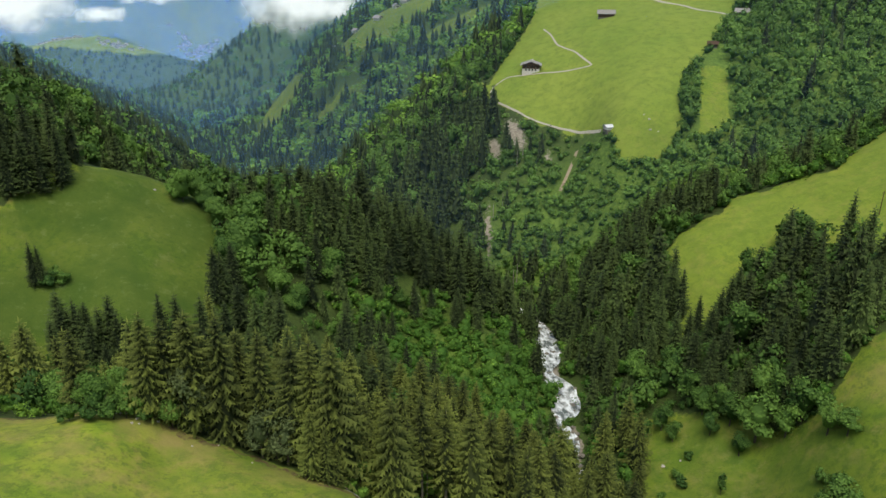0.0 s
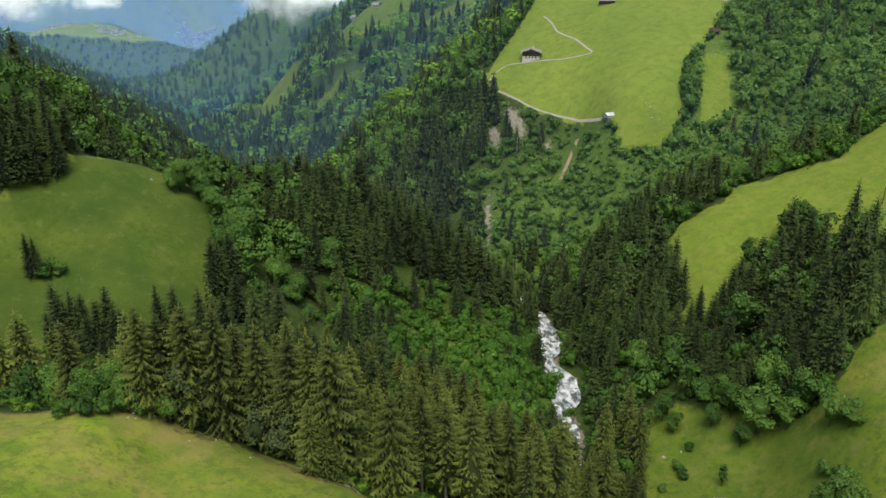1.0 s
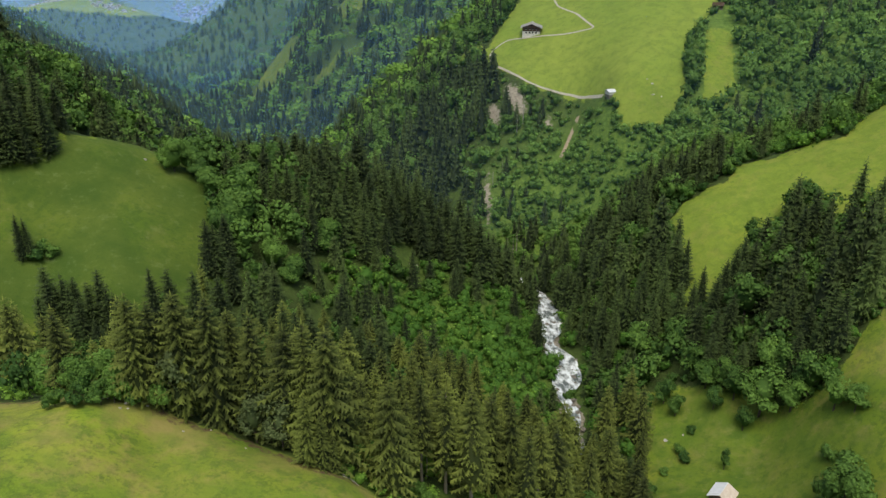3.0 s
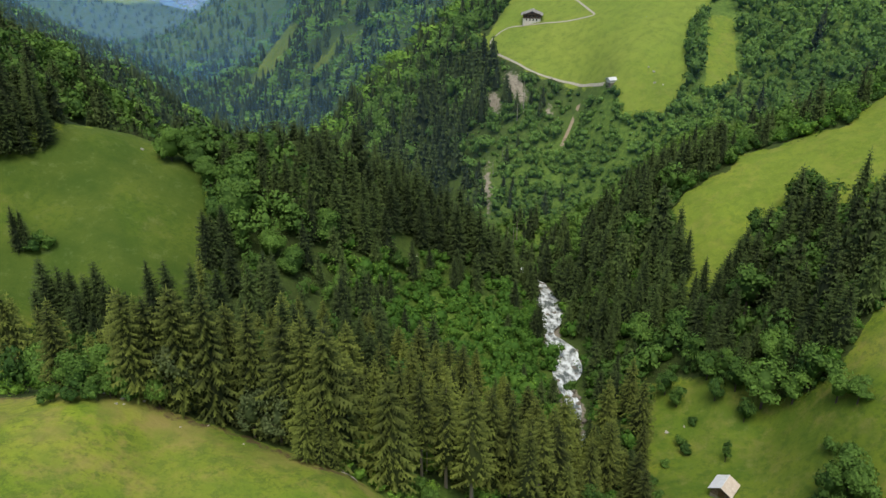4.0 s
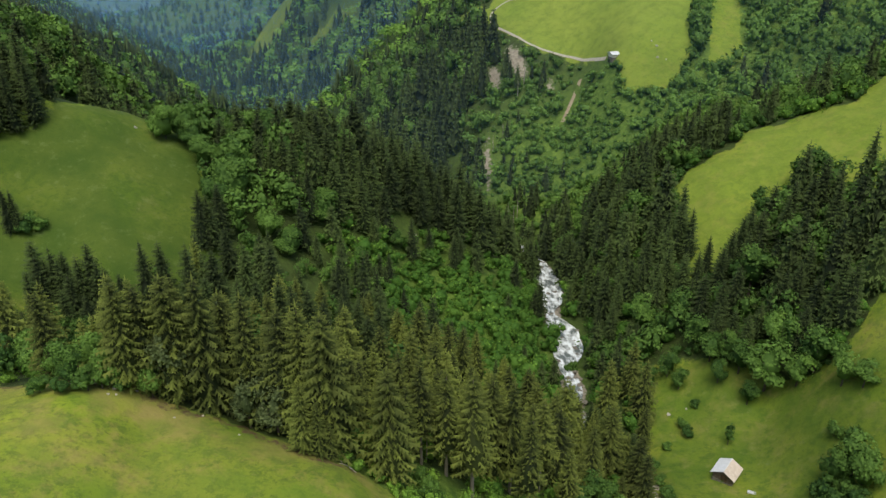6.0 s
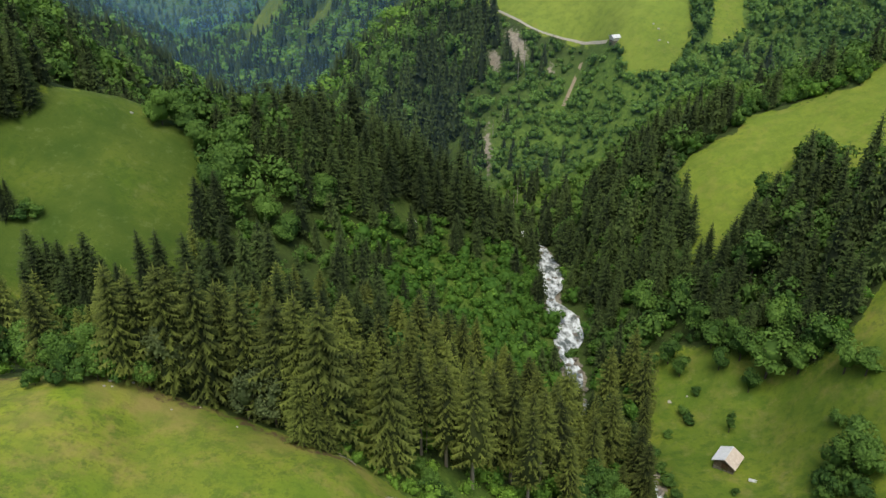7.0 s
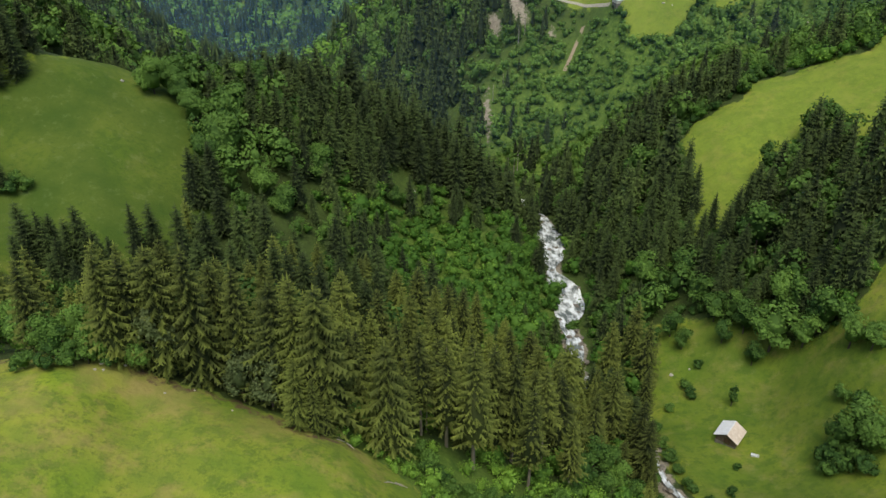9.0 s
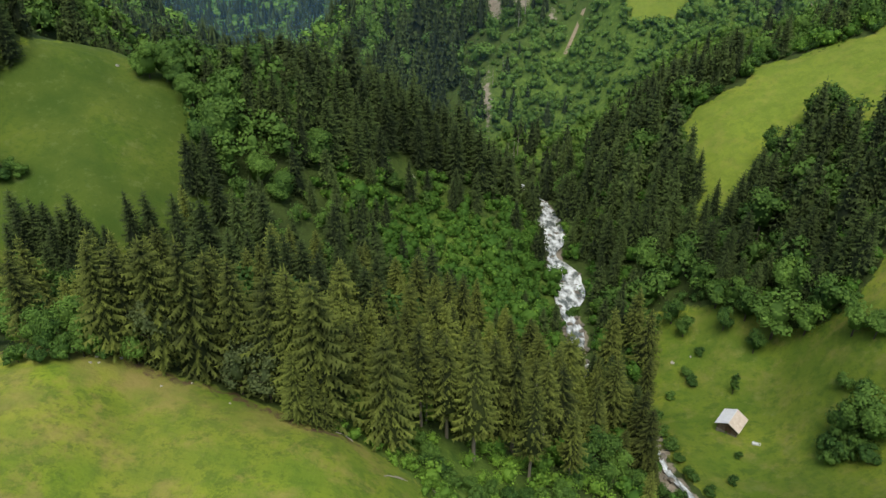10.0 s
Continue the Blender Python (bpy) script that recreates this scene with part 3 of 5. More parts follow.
# ---- the valley's mouth: village, sheets that paint haze, and clouds ----
def cottage(name, label, at, turn, w, d, eave, ridge, group):
    ob = new(name)
    ob.matrix_world = Matrix.Translation((at[0], at[1], float(height(*at)) - 1.0)) @ Matrix.Rotation(radians(turn), 4, "Z")
    tagged(ob, label, "house", group)
    part("wall", box_bm(-w / 2, w / 2, -d / 2, d / 2, 0, eave), PLASTER, ob)
    bm = bmesh.new()
    for s in (-1, 1):
        c = [(0, -d / 2 - 1, ridge), (0, d / 2 + 1, ridge), (s * (w / 2 + 1.2), d / 2 + 1, eave - 0.6), (s * (w / 2 + 1.2), -d / 2 - 1, eave - 0.6)]
        slab(bm, c if s > 0 else c[::-1], 0.3)
    part("roof", bm, SHINGLE, ob)
    part("window", box_bm(-w / 5, w / 5, -d / 2 - 0.1, -d / 2, eave * 0.4, eave * 0.75), GLASS, ob)


for i in range(46):
    a, b = (-1800 + rng.normal() * 75 - 60 * (i % 3), 3790 + rng.normal() * 45) if i < 30 else (-1560 + rng.normal() * 60, 3700 + rng.normal() * 40)
    cottage("village_house", "white village house with a grey roof on the far terrace", (a, b), rng.uniform(-40, 40), rng.uniform(12, 20), rng.uniform(12, 22), rng.uniform(7, 10), rng.uniform(12, 15), "houses of the far village")
for i in range(40):
    a, b = -1420 + rng.normal() * 85, 4390 + rng.normal() * 45
    cottage("valley_house", "pale house on the floor of the main valley", (a, b), rng.uniform(0, 90), rng.uniform(14, 30), rng.uniform(14, 30), rng.uniform(7, 12), rng.uniform(12, 16), "houses in the main valley")
for a, b in ((-58, 985), (-80, 965), (-48, 1000), (-150, 1080), (-110, 985)):
    cottage("ridge_farm", "pale farmhouse on the high ridge meadow", (a, b), rng.uniform(-30, 60), 8, 9, 3.5, 6, "farms on the ridge")


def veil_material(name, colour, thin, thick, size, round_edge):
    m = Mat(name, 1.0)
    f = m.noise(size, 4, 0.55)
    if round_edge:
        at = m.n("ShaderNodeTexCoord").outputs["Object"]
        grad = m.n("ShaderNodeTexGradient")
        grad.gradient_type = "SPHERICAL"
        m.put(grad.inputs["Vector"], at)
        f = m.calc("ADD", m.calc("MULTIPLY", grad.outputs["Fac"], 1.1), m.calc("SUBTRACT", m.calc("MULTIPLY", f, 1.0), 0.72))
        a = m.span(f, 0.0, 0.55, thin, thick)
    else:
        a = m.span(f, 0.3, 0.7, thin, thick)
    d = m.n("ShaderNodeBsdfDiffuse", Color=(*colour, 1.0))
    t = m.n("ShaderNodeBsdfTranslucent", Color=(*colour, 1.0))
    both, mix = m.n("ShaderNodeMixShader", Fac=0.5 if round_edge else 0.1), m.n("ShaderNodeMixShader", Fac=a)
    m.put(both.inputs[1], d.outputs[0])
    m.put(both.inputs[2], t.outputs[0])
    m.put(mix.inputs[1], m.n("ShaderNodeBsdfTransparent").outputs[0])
    # weak emission added to whiten the clouds, which are no light source
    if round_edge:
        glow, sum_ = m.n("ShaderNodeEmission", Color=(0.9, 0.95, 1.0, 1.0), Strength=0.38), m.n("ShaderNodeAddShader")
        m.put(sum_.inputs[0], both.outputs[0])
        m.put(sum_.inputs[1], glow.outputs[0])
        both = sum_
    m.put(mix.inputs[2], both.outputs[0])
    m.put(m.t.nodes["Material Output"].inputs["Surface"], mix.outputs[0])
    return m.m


CLOUD = veil_material("cloud", (0.93, 0.95, 0.98), 0.0, 0.95, 60.0, True)
# upright blue sheets added to paint haze; lifted normals make them brighter
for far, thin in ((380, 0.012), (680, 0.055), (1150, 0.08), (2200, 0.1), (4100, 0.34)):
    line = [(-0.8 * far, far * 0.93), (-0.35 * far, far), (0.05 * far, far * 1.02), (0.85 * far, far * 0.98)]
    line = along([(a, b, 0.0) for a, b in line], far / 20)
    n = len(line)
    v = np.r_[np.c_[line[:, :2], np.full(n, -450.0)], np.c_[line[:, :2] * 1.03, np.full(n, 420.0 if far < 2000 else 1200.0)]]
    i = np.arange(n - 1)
    me = mesh_of("haze", v, np.stack([i, i + 1, i + n + 1, i + n], -1), veil_material("haze_sheet", (0.17, 0.45, 0.85) if far < 2000 else (0.2, 0.41, 1.0), 0.75 * thin, 1.25 * thin, 160.0, False), None, np.tile((0, -0.35, 0.94), (len(v), 1)))
    tagged(new("haze", me), "translucent blue sheet added to paint haze over the valley", "haze", kind="structure")
for x, y, z, rx, rz in ((-850, 1500, 50, 230, 95), (-1440, 3300, -112, 150, 60), (-262, 1480, 50, 165, 78), (-1240, 3350, -30, 260, 70)):
    bm = bmesh.new()
    bmesh.ops.create_grid(bm, x_segments=14, y_segments=10, size=1.0)
    for q in bm.verts:
        # the sheet leans back so that it catches more light
        q.co = (q.co.x, 0.9 * q.co.y + 0.25 * (q.co.x ** 2 + q.co.y ** 2) + 0.08 * math.sin(5 * q.co.x + 4 * q.co.y), q.co.y)
    me = bpy.data.meshes.new("cloud")
    bm.to_mesh(me)
    bm.free()
    me.materials.append(CLOUD)
    ob = new("cloud", me)
    ob.matrix_world = Matrix.Translation((x, y, z)) @ Matrix.Diagonal((rx, rz, rz, 1))
    tagged(ob, "white cloud bank drifting before the far slopes", "cloud", kind="structure")


# ---- loose things on the slopes ----
PALE_STONE = plain("pale_stone", (0.3, 0.29, 0.265), (0.48, 0.465, 0.43), 0.5, 0.9, 0.0, 0.6)
DEAD_WOOD = plain("dead_wood", (0.28, 0.25, 0.22), (0.45, 0.42, 0.38), 0.4, 0.9)
PALE_ROCKS = [boulder_mesh(np.random.default_rng(80 + i), PALE_STONE) for i in range(4)]


def rock(name, label, category, x, y, s, tall=1.0, group=""):
    ob = new(name, PALE_ROCKS[rng.integers(0, 4)])
    ob.matrix_world = Matrix.Translation((x, y, float(height(x, y)) + 0.12 * s * tall)) @ Matrix.Rotation(rng.uniform(0, 6.28), 4, "Z") @ Matrix.Diagonal((s, s * rng.uniform(0.6, 1.1), s * tall, 1))
    return tagged(ob, label, category, group)


rock("rock_outcrop", "tall pale rock outcrop among the shrubs", "rock", -10.3, 273.0, 1.5, 3.6)
rock("rock_outcrop", "pale rock outcrop at the foot of the spruces", "rock", -12.2, 274.0, 1.0, 2.6)
for x, y, s in ((-101.2, 252.7, 0.9), (66.4, 186.2, 0.75), (71.7, 187.2, 0.45), (121, 437.6, 1.0), (120, 430.9, 1.0), (124.4, 428.6, 0.8), (118.5, 441, 0.7), (-53.5, 109, 0.34), (-52.5, 109.5, 0.28), (-43.5, 108.4, 0.3), (-39.7, 110.6, 0.26), (-50.4, 112.2, 0.35), (-33, 107, 0.25)):
    rock("stone", "pale stone lying in the grass", "stone", x, y, s, 1.0, "stones in the meadows")
for i in range(14):
    f = i / 13
    rock("wall_stone", "grey field stone heaped at the meadow's edge", "stone", -59.5 + 6.5 * f + rng.normal() * 0.2, 110.6 + 1.4 * math.sin(3 * f) + rng.normal() * 0.2, rng.uniform(0.3, 0.55), 0.9, "stones heaped at the brink")


def tube(points, radii, sides=6):
    """A tapered stem through the points."""
    v, f = [], []
    for (x, y, z), r in zip(points, radii):
        for k in range(sides):
            a = 2 * math.pi * k / sides
            v.append((x + r * math.cos(a), y + r * math.sin(a), z))
    for i in range(len(points) - 1):
        for k in range(sides):
            p, q = i * sides + k, i * sides + (k + 1) % sides
            f += [(p, q, q + sides), (p, q + sides, p + sides)]
    return np.array(v), np.array(f)


def log(name, label, x, y, turn, length, r):
    v, f = tube([(0, 0, -length / 2), (0.06, 0.03, 0), (0, 0, length / 2)], [r, 0.85 * r, 0.6 * r], 7)
    ob = new(name, mesh_of(name, v, f, DEAD_WOOD))
    d = Vector((math.cos(turn), math.sin(turn), 0))
    a, b = (float(height(x + k * d.x * length / 2, y + k * d.y * length / 2)) for k in (-1, 1))
    way = Vector((d.x * length, d.y * length, b - a)).normalized()
    ob.matrix_world = Matrix.Translation((x, y, (a + b) / 2 + r)) @ way.to_track_quat("Z", "Y").to_matrix().to_4x4()
    return tagged(ob, label, "log", "fallen wood")


for x, y, turn, length in ((-7.5, 98.3, 0.4, 3.2), (-8.4, 97.8, 0.9, 2.2), (-6.6, 98.9, 0.1, 2.4), (-2.4, 100.2, -0.7, 3.4), (-15.7, 103.9, 0.3, 2.4), (-17.0, 104.6, 0.0, 2.0), (-14.6, 103.5, -0.5, 1.6)):
    log("fallen_log", "bleached fallen log at the meadow's lower edge", x, y, turn, length, 0.08)


def dead_tree(x, y, h):
    """A bare grey trunk with broken stubs."""
    ob = new("dead_tree")
    ob.matrix_world = Matrix.Translation((x, y, float(height(x, y)) - 0.2))
    tagged(ob, "dead grey spruce trunk stripped of its branches", "dead tree", "dead trees")
    v, f = tube([(0, 0, 0), (0.1, 0.05, 0.4 * h), (0.05, 0.1, h)], [0.016 * h, 0.012 * h, 0.003 * h])
    new("trunk", mesh_of("trunk", v, f, DEAD_WOOD)).parent = ob
    for k in range(9):
        a, z, s = rng.uniform(0, 6.28), rng.uniform(0.3, 0.92) * h, rng.uniform(0.5, 1.6)
        v, f = tube([(0.08, 0.06, z), (s * math.cos(a), s * math.sin(a), z - 0.25 * s)], [0.05, 0.012], 4)
        new("branch", mesh_of("branch", v, f, DEAD_WOOD)).parent = ob


for x, y, h in ((50.1, 460.5, 19), (46, 455, 12), (38, 372, 14), (35.5, 376, 12), (40.5, 378, 13), (-4.2, 120.8, 10), (-3.2, 122, 9), (24.4, 121.5, 14), (30, 425, 11), (36, 432, 9)):
    dead_tree(x, y, h)

# a trough beside the barn and a pole on the hay slope
trough = tagged(new("trough"), "pale wooden water trough beside the barn", "trough")
trough.matrix_world = Matrix.Translation((76.6, 150.4, float(height(76.6, 150.4)))) @ Matrix.Rotation(radians(-25), 4, "Z")
for name, dims in (("floor", (-0.9, 0.9, -0.3, 0.3, 0.1, 0.2)), ("side", (-0.9, 0.9, -0.36, -0.3, 0.1, 0.55)), ("side", (-0.9, 0.9, 0.3, 0.36, 0.1, 0.55)), ("end", (-0.96, -0.9, -0.36, 0.36, 0.1, 0.55)), ("end", (0.9, 0.96, -0.36, 0.36, 0.1, 0.55)), ("foot", (-0.7, -0.5, -0.34, 0.34, -0.4, 0.1)), ("foot", (0.5, 0.7, -0.34, 0.34, -0.4, 0.1))):
    part(name, box_bm(*dims), TIN, trough)
pole = tagged(new("utility_pole"), "dark wooden utility pole on the hay slope", "pole")
pole.matrix_world = Matrix.Translation((158, 257.6, float(height(158, 257.6)) - 0.5))
v, f = tube([(0, 0, 0), (0, 0, 9.5)], [0.17, 0.12], 8)
new("post", mesh_of("post", v, f, DARK_WOOD)).parent = pole
part("crossarm", box_bm(-0.8, 0.8, -0.06, 0.06, 8.8, 8.95), DARK_WOOD, pole)


# ---- trees ----
def turned(V, T, N):
    """Every face wound to the side that its leaves look to; N is at first each corner's outward line."""
    V, T, N = np.array(V, float), np.array(T), np.array(N, float)
    flat = np.cross(V[T[:, 1]] - V[T[:, 0]], V[T[:, 2]] - V[T[:, 0]])
    back = (flat * N[T[:, 0]]).sum(1) < 0
    T[back] = T[back][:, ::-1]
    return V, T, N / (np.linalg.norm(N, axis=1)[:, None] + 1e-9)


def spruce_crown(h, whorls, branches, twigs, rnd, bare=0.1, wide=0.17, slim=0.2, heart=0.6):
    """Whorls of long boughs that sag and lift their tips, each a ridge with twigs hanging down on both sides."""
    V, T, tone, N = [], [], [], []
    lop = rnd.uniform(0.8, 1.18, 12)
    full = rnd.uniform(0.5, 0.64)
    for i in range(whorls):
        u = min(max((i + rnd.uniform(-0.25, 0.25)) / whorls, 0.0), 0.985)
        z = h * (bare + (0.985 - bare) * u)
        reach = wide * h * ((1 - u) ** full * (0.72 + 0.28 * min(1, (u + 0.06) / 0.22)) + 0.02)
        count = max(5, round(branches * (1 - 0.4 * u)))
        turn = rnd.uniform(0, 6.28)
        for b in range(count):
            a = turn + 6.283 * (b + rnd.uniform(-0.3, 0.3)) / count
            L = reach * rnd.uniform(0.7, 1.14) * lop[int(a / 6.2832 * 12) % 12]
            rise = 0.75 * u - 0.6 + rnd.uniform(-0.12, 0.12)
            ca, sa = math.cos(a), math.sin(a)
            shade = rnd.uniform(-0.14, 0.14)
            z0 = z + rnd.uniform(-0.012, 0.012) * h

            def at(s, side, drop):
                x, y = s * L, side * L
                return (x * ca - y * sa, x * sa + y * ca, z0 + L * (rise * s + 0.3 * s * s * (1 - u)) - drop * L)

            def face(p, q, r, side, tones):
                n = len(V)
                V.extend((p, q, r))
                T.append((n, n + 1, n + 2))
                e = np.cross(np.subtract(q, p), np.subtract(r, p))
                e = e / (np.linalg.norm(e) + 1e-9)
                e = -e if e[2] < 0 else e
                N.extend([(0.75 * e[0] + 0.45 * ca, 0.75 * e[1] + 0.45 * sa, 0.75 * e[2] + 0.3)] * 3)
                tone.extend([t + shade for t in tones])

            # tone: light new growth at the tips, painted shade at roots and hanging twigs
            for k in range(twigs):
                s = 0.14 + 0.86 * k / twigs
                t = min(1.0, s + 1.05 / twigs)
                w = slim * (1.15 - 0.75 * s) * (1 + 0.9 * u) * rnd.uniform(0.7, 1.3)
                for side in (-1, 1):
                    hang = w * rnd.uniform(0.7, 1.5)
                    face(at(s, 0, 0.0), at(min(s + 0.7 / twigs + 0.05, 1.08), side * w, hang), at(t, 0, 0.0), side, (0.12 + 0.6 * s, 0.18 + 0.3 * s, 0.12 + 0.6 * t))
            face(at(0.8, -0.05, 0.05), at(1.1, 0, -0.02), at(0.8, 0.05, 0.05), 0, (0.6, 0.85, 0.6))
    n = len(V)
    V += [(0.0, 0.0, h * 1.015), (0.008 * h, 0, h * 0.95), (-0.006 * h, 0.007 * h, h * 0.95), (-0.006 * h, -0.007 * h, h * 0.95)]
    T += [(n, n + 1, n + 2), (n, n + 2, n + 3), (n, n + 3, n + 1)]
    N += [(0, 0, 1), (1, 0, 0.5), (-0.7, 0.7, 0.5), (-0.7, -0.7, 0.5)]
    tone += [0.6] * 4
    # inner cone in the darkest tone paints the shade inside the crown
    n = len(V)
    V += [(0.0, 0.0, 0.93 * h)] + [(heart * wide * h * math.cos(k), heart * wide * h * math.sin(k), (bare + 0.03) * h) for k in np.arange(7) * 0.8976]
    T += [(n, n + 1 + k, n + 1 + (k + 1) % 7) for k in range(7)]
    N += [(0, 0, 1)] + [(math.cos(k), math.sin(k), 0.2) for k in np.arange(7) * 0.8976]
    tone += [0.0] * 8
    V, T, N = turned(V, T, N)
    return V, T, np.clip(tone, 0, 1), N


def far_spruce_crown(h, skirts, points, rnd, wide=0.18):
    """The same tree far off: ragged skirts, one above the other."""
    V, T, tone, N = [], [], [], []
    for i in range(skirts):
        u = i / skirts
        z, r = h * (0.03 + 0.95 * u), wide * h * ((1 - u) ** 0.85 + 0.03)
        n, turn = len(V), rnd.uniform(0, 6.28)
        V.append((0, 0, min(h * 1.01, z + h * (1.9 / skirts))))
        N.append((0, 0, 1))
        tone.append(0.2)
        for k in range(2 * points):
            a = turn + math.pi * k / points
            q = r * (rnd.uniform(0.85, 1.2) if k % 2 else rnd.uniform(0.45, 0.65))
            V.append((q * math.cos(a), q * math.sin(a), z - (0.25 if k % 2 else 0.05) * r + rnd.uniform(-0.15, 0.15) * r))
            # notches get tone 0 and downward normals: painted shade between the points
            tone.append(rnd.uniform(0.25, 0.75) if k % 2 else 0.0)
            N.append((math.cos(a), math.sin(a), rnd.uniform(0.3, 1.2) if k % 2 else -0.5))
        T += [(n, n + 1 + k, n + 1 + (k + 1) % (2 * points)) for k in range(2 * points)]
    V, T, N = turned(V, T, N)
    return V, T, np.array(tone), N


def stem(h, rnd, r0=0.014, top=0.93):
    lean = rnd.uniform(-0.006, 0.006, 2) * h
    return tube([(lean[0] * s, lean[1] * s, h * s - 0.8 * (s == 0)) for s in (0, 0.08, 0.5, top)], [r0 * h * 1.25, r0 * h, r0 * h * 0.6, r0 * h * 0.12])


def ball(rnd, sides=7, rings=4):
    v, f = [(0, 0, -1)], []
    for i in range(1, rings):
        p = math.pi * i / rings
        for k in range(sides):
            a = 2 * math.pi * (k + 0.5 * (i % 2)) / sides
            v.append((math.sin(p) * math.cos(a), math.sin(p) * math.sin(a), -math.cos(p)))
    v.append((0, 0, 1))
    for k in range(sides):
        f.append((0, 1 + (k + 1) % sides, 1 + k))
        for i in range(rings - 2):
            p, q = 1 + i * sides + k, 1 + i * sides + (k + 1) % sides
            f += [(p, q, q + sides), (p, q + sides, p + sides)]
        m = 1 + (rings - 2) * sides
        f.append((m + k, m + (k + 1) % sides, len(v) - 1))
    return np.array(v) * rnd.uniform(0.75, 1.2, (len(v), 1)), np.array(f)


def leafy_crown(h, lumps, clumps, rnd, low=0.22, wide=0.36, size=0.045, core=99, fill=0.66, lit=0.3, grain=1.0):
    """Lumps of foliage: every lump a heart, painted dark as its inner shade, under many small clumps of leaves."""
    V, T, tone, N = [], [], [], []
    n = 0
    mid = (1 + low) / 2
    area = (0.46 + (lumps - 1) * 0.2) * (wide * h) ** 2
    for i in range(lumps):
        if i == 0:
            c, r = np.array([0, 0, mid * h]), np.array([0.76 * wide, 0.76 * wide, (1 - low) * 0.44]) * h
        else:
            a, p = 2.4 * i + rnd.uniform(-0.5, 0.5), -0.55 + 1.5 * ((i * 0.618 + rnd.uniform(0, 0.15)) % 1.0)
            q = math.cos(p * 1.15)
            c = np.array([wide * h * 0.68 * q * math.cos(a), wide * h * 0.68 * q * math.sin(a), h * (mid + (1 - low) * 0.36 * p)])
            r = h * rnd.uniform(0.26, 0.48) * np.array([wide, wide * rnd.uniform(0.8, 1.2), wide * rnd.uniform(0.7, 1.0)])
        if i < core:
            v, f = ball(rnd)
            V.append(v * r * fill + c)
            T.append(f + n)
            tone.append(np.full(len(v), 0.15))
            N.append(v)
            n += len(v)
        m, own = max(3, round(clumps * r[0] * r[0] / area)), rnd.uniform(0.3, 0.8)
        d = rnd.normal(size=(m, 3))
        d[:, 2] = np.where(d[:, 2] < -0.3, -d[:, 2], d[:, 2])
        d /= np.linalg.norm(d, axis=1)[:, None]
        p = c + d * r * (1.17 - 0.42 * rnd.uniform(0, 1, (m, 1)) ** 1.4)
        e = np.cross(d + rnd.normal(size=(m, 3)) * 0.4, rnd.normal(size=(m, 3)))
        e /= np.linalg.norm(e, axis=1)[:, None]
        g = np.cross(d + rnd.normal(size=(m, 3)) * 0.3, e)
        g /= np.linalg.norm(g, axis=1)[:, None]
        s = size * h * rnd.uniform(0.55, 1.35, (m, 1))
        k = rnd.uniform(0.5, 1.0, (m, 4, 1))
        quad = np.stack([p - e * s * k[:, 0], p - g * s * k[:, 1] * 0.8 - d * s * 0.25, p + e * s * k[:, 2], p + g * s * k[:, 3] * 0.8 - d * s * 0.15], 1)
        V.append(quad.reshape(-1, 3))
        out = p - np.array([0, 0, (mid - 0.15) * h])
        N.append(np.repeat(d + lit * out / (np.linalg.norm(out, axis=1)[:, None] + 1e-6) + rnd.normal(size=(m, 3)) * 0.6 * grain, 4, 0))
        b = n + 4 * np.arange(m)[:, None]
        T.append(np.r_[b + [0, 1, 2], b + [0, 2, 3]])
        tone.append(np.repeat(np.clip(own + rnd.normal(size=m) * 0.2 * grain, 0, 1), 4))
        n += 4 * m
    V, T, N = turned(np.concatenate(V), np.concatenate(T), np.concatenate(N))
    return V, T, np.concatenate(tone), N


def limbs(h, rnd, low=0.22):
    v, f = tube([(0, 0, -0.6), (0.004 * h, 0, 0.1 * h), (0.01 * h, 0.006 * h, 0.45 * h), (0, 0, 0.8 * h)], [0.024 * h, 0.019 * h, 0.012 * h, 0.003 * h])
    V, F = [v], [f]
    n = len(v)
    for _ in range(5):
        a, s = rnd.uniform(0, 6.28), rnd.uniform(low * 0.8, 0.55)
        x, y = math.cos(a) * h, math.sin(a) * h
        v, f = tube([(0.005 * h, 0, s * h), (0.12 * x, 0.12 * y, (s + 0.1) * h), (0.24 * x, 0.24 * y, (s + 0.24) * h)], [0.009 * h, 0.006 * h, 0.002 * h], 4)
        V.append(v)
        F.append(f + n)
        n += len(v)
    return np.concatenate(V), np.concatenate(F)


# canopy of each part of the land: share of spruce, height of spruce, height of broadleaf, share of shrubs
ZONES = []


def zone(name, x, y, rx, ry, spruce, hs, hb, shrub=0.0):
    ZONES.append((x, y, rx, ry, spruce, hs, hb, shrub))


zone("wood under the near meadow", -5, 138, 45, 22, 0.95, 19, 10)
zone("wood under the round trees", -42, 222, 22, 14, 0.6, 17, 10, 0.3)
zone("upper shrub bank", -14, 252, 16, 14, 0.1, 12, 6, 0.9)
zone("brambles below the brink", 26, 116, 20, 9, 0.05, 10, 6, 1.0)
zone("brambles at the brink", 5, 108, 24, 10, 0.0, 10, 5, 1.0)
zone("wood above the stream", 25, 160, 18, 30, 0.95, 16, 8)
zone("hollow", -75, 155, 35, 25, 0.82, 20, 11)
zone("edge left of the meadow", -90, 128, 24, 14, 0.05, 16, 9, 0.5)
zone("wood below the knoll", -45, 195, 35, 22, 0.85, 21, 12)
zone("shrub bank", 10, 242, 26, 32, 0.02, 12, 6, 0.9)
zone("lower shrub bank", 26, 212, 14, 14, 0.05, 12, 5, 0.9)
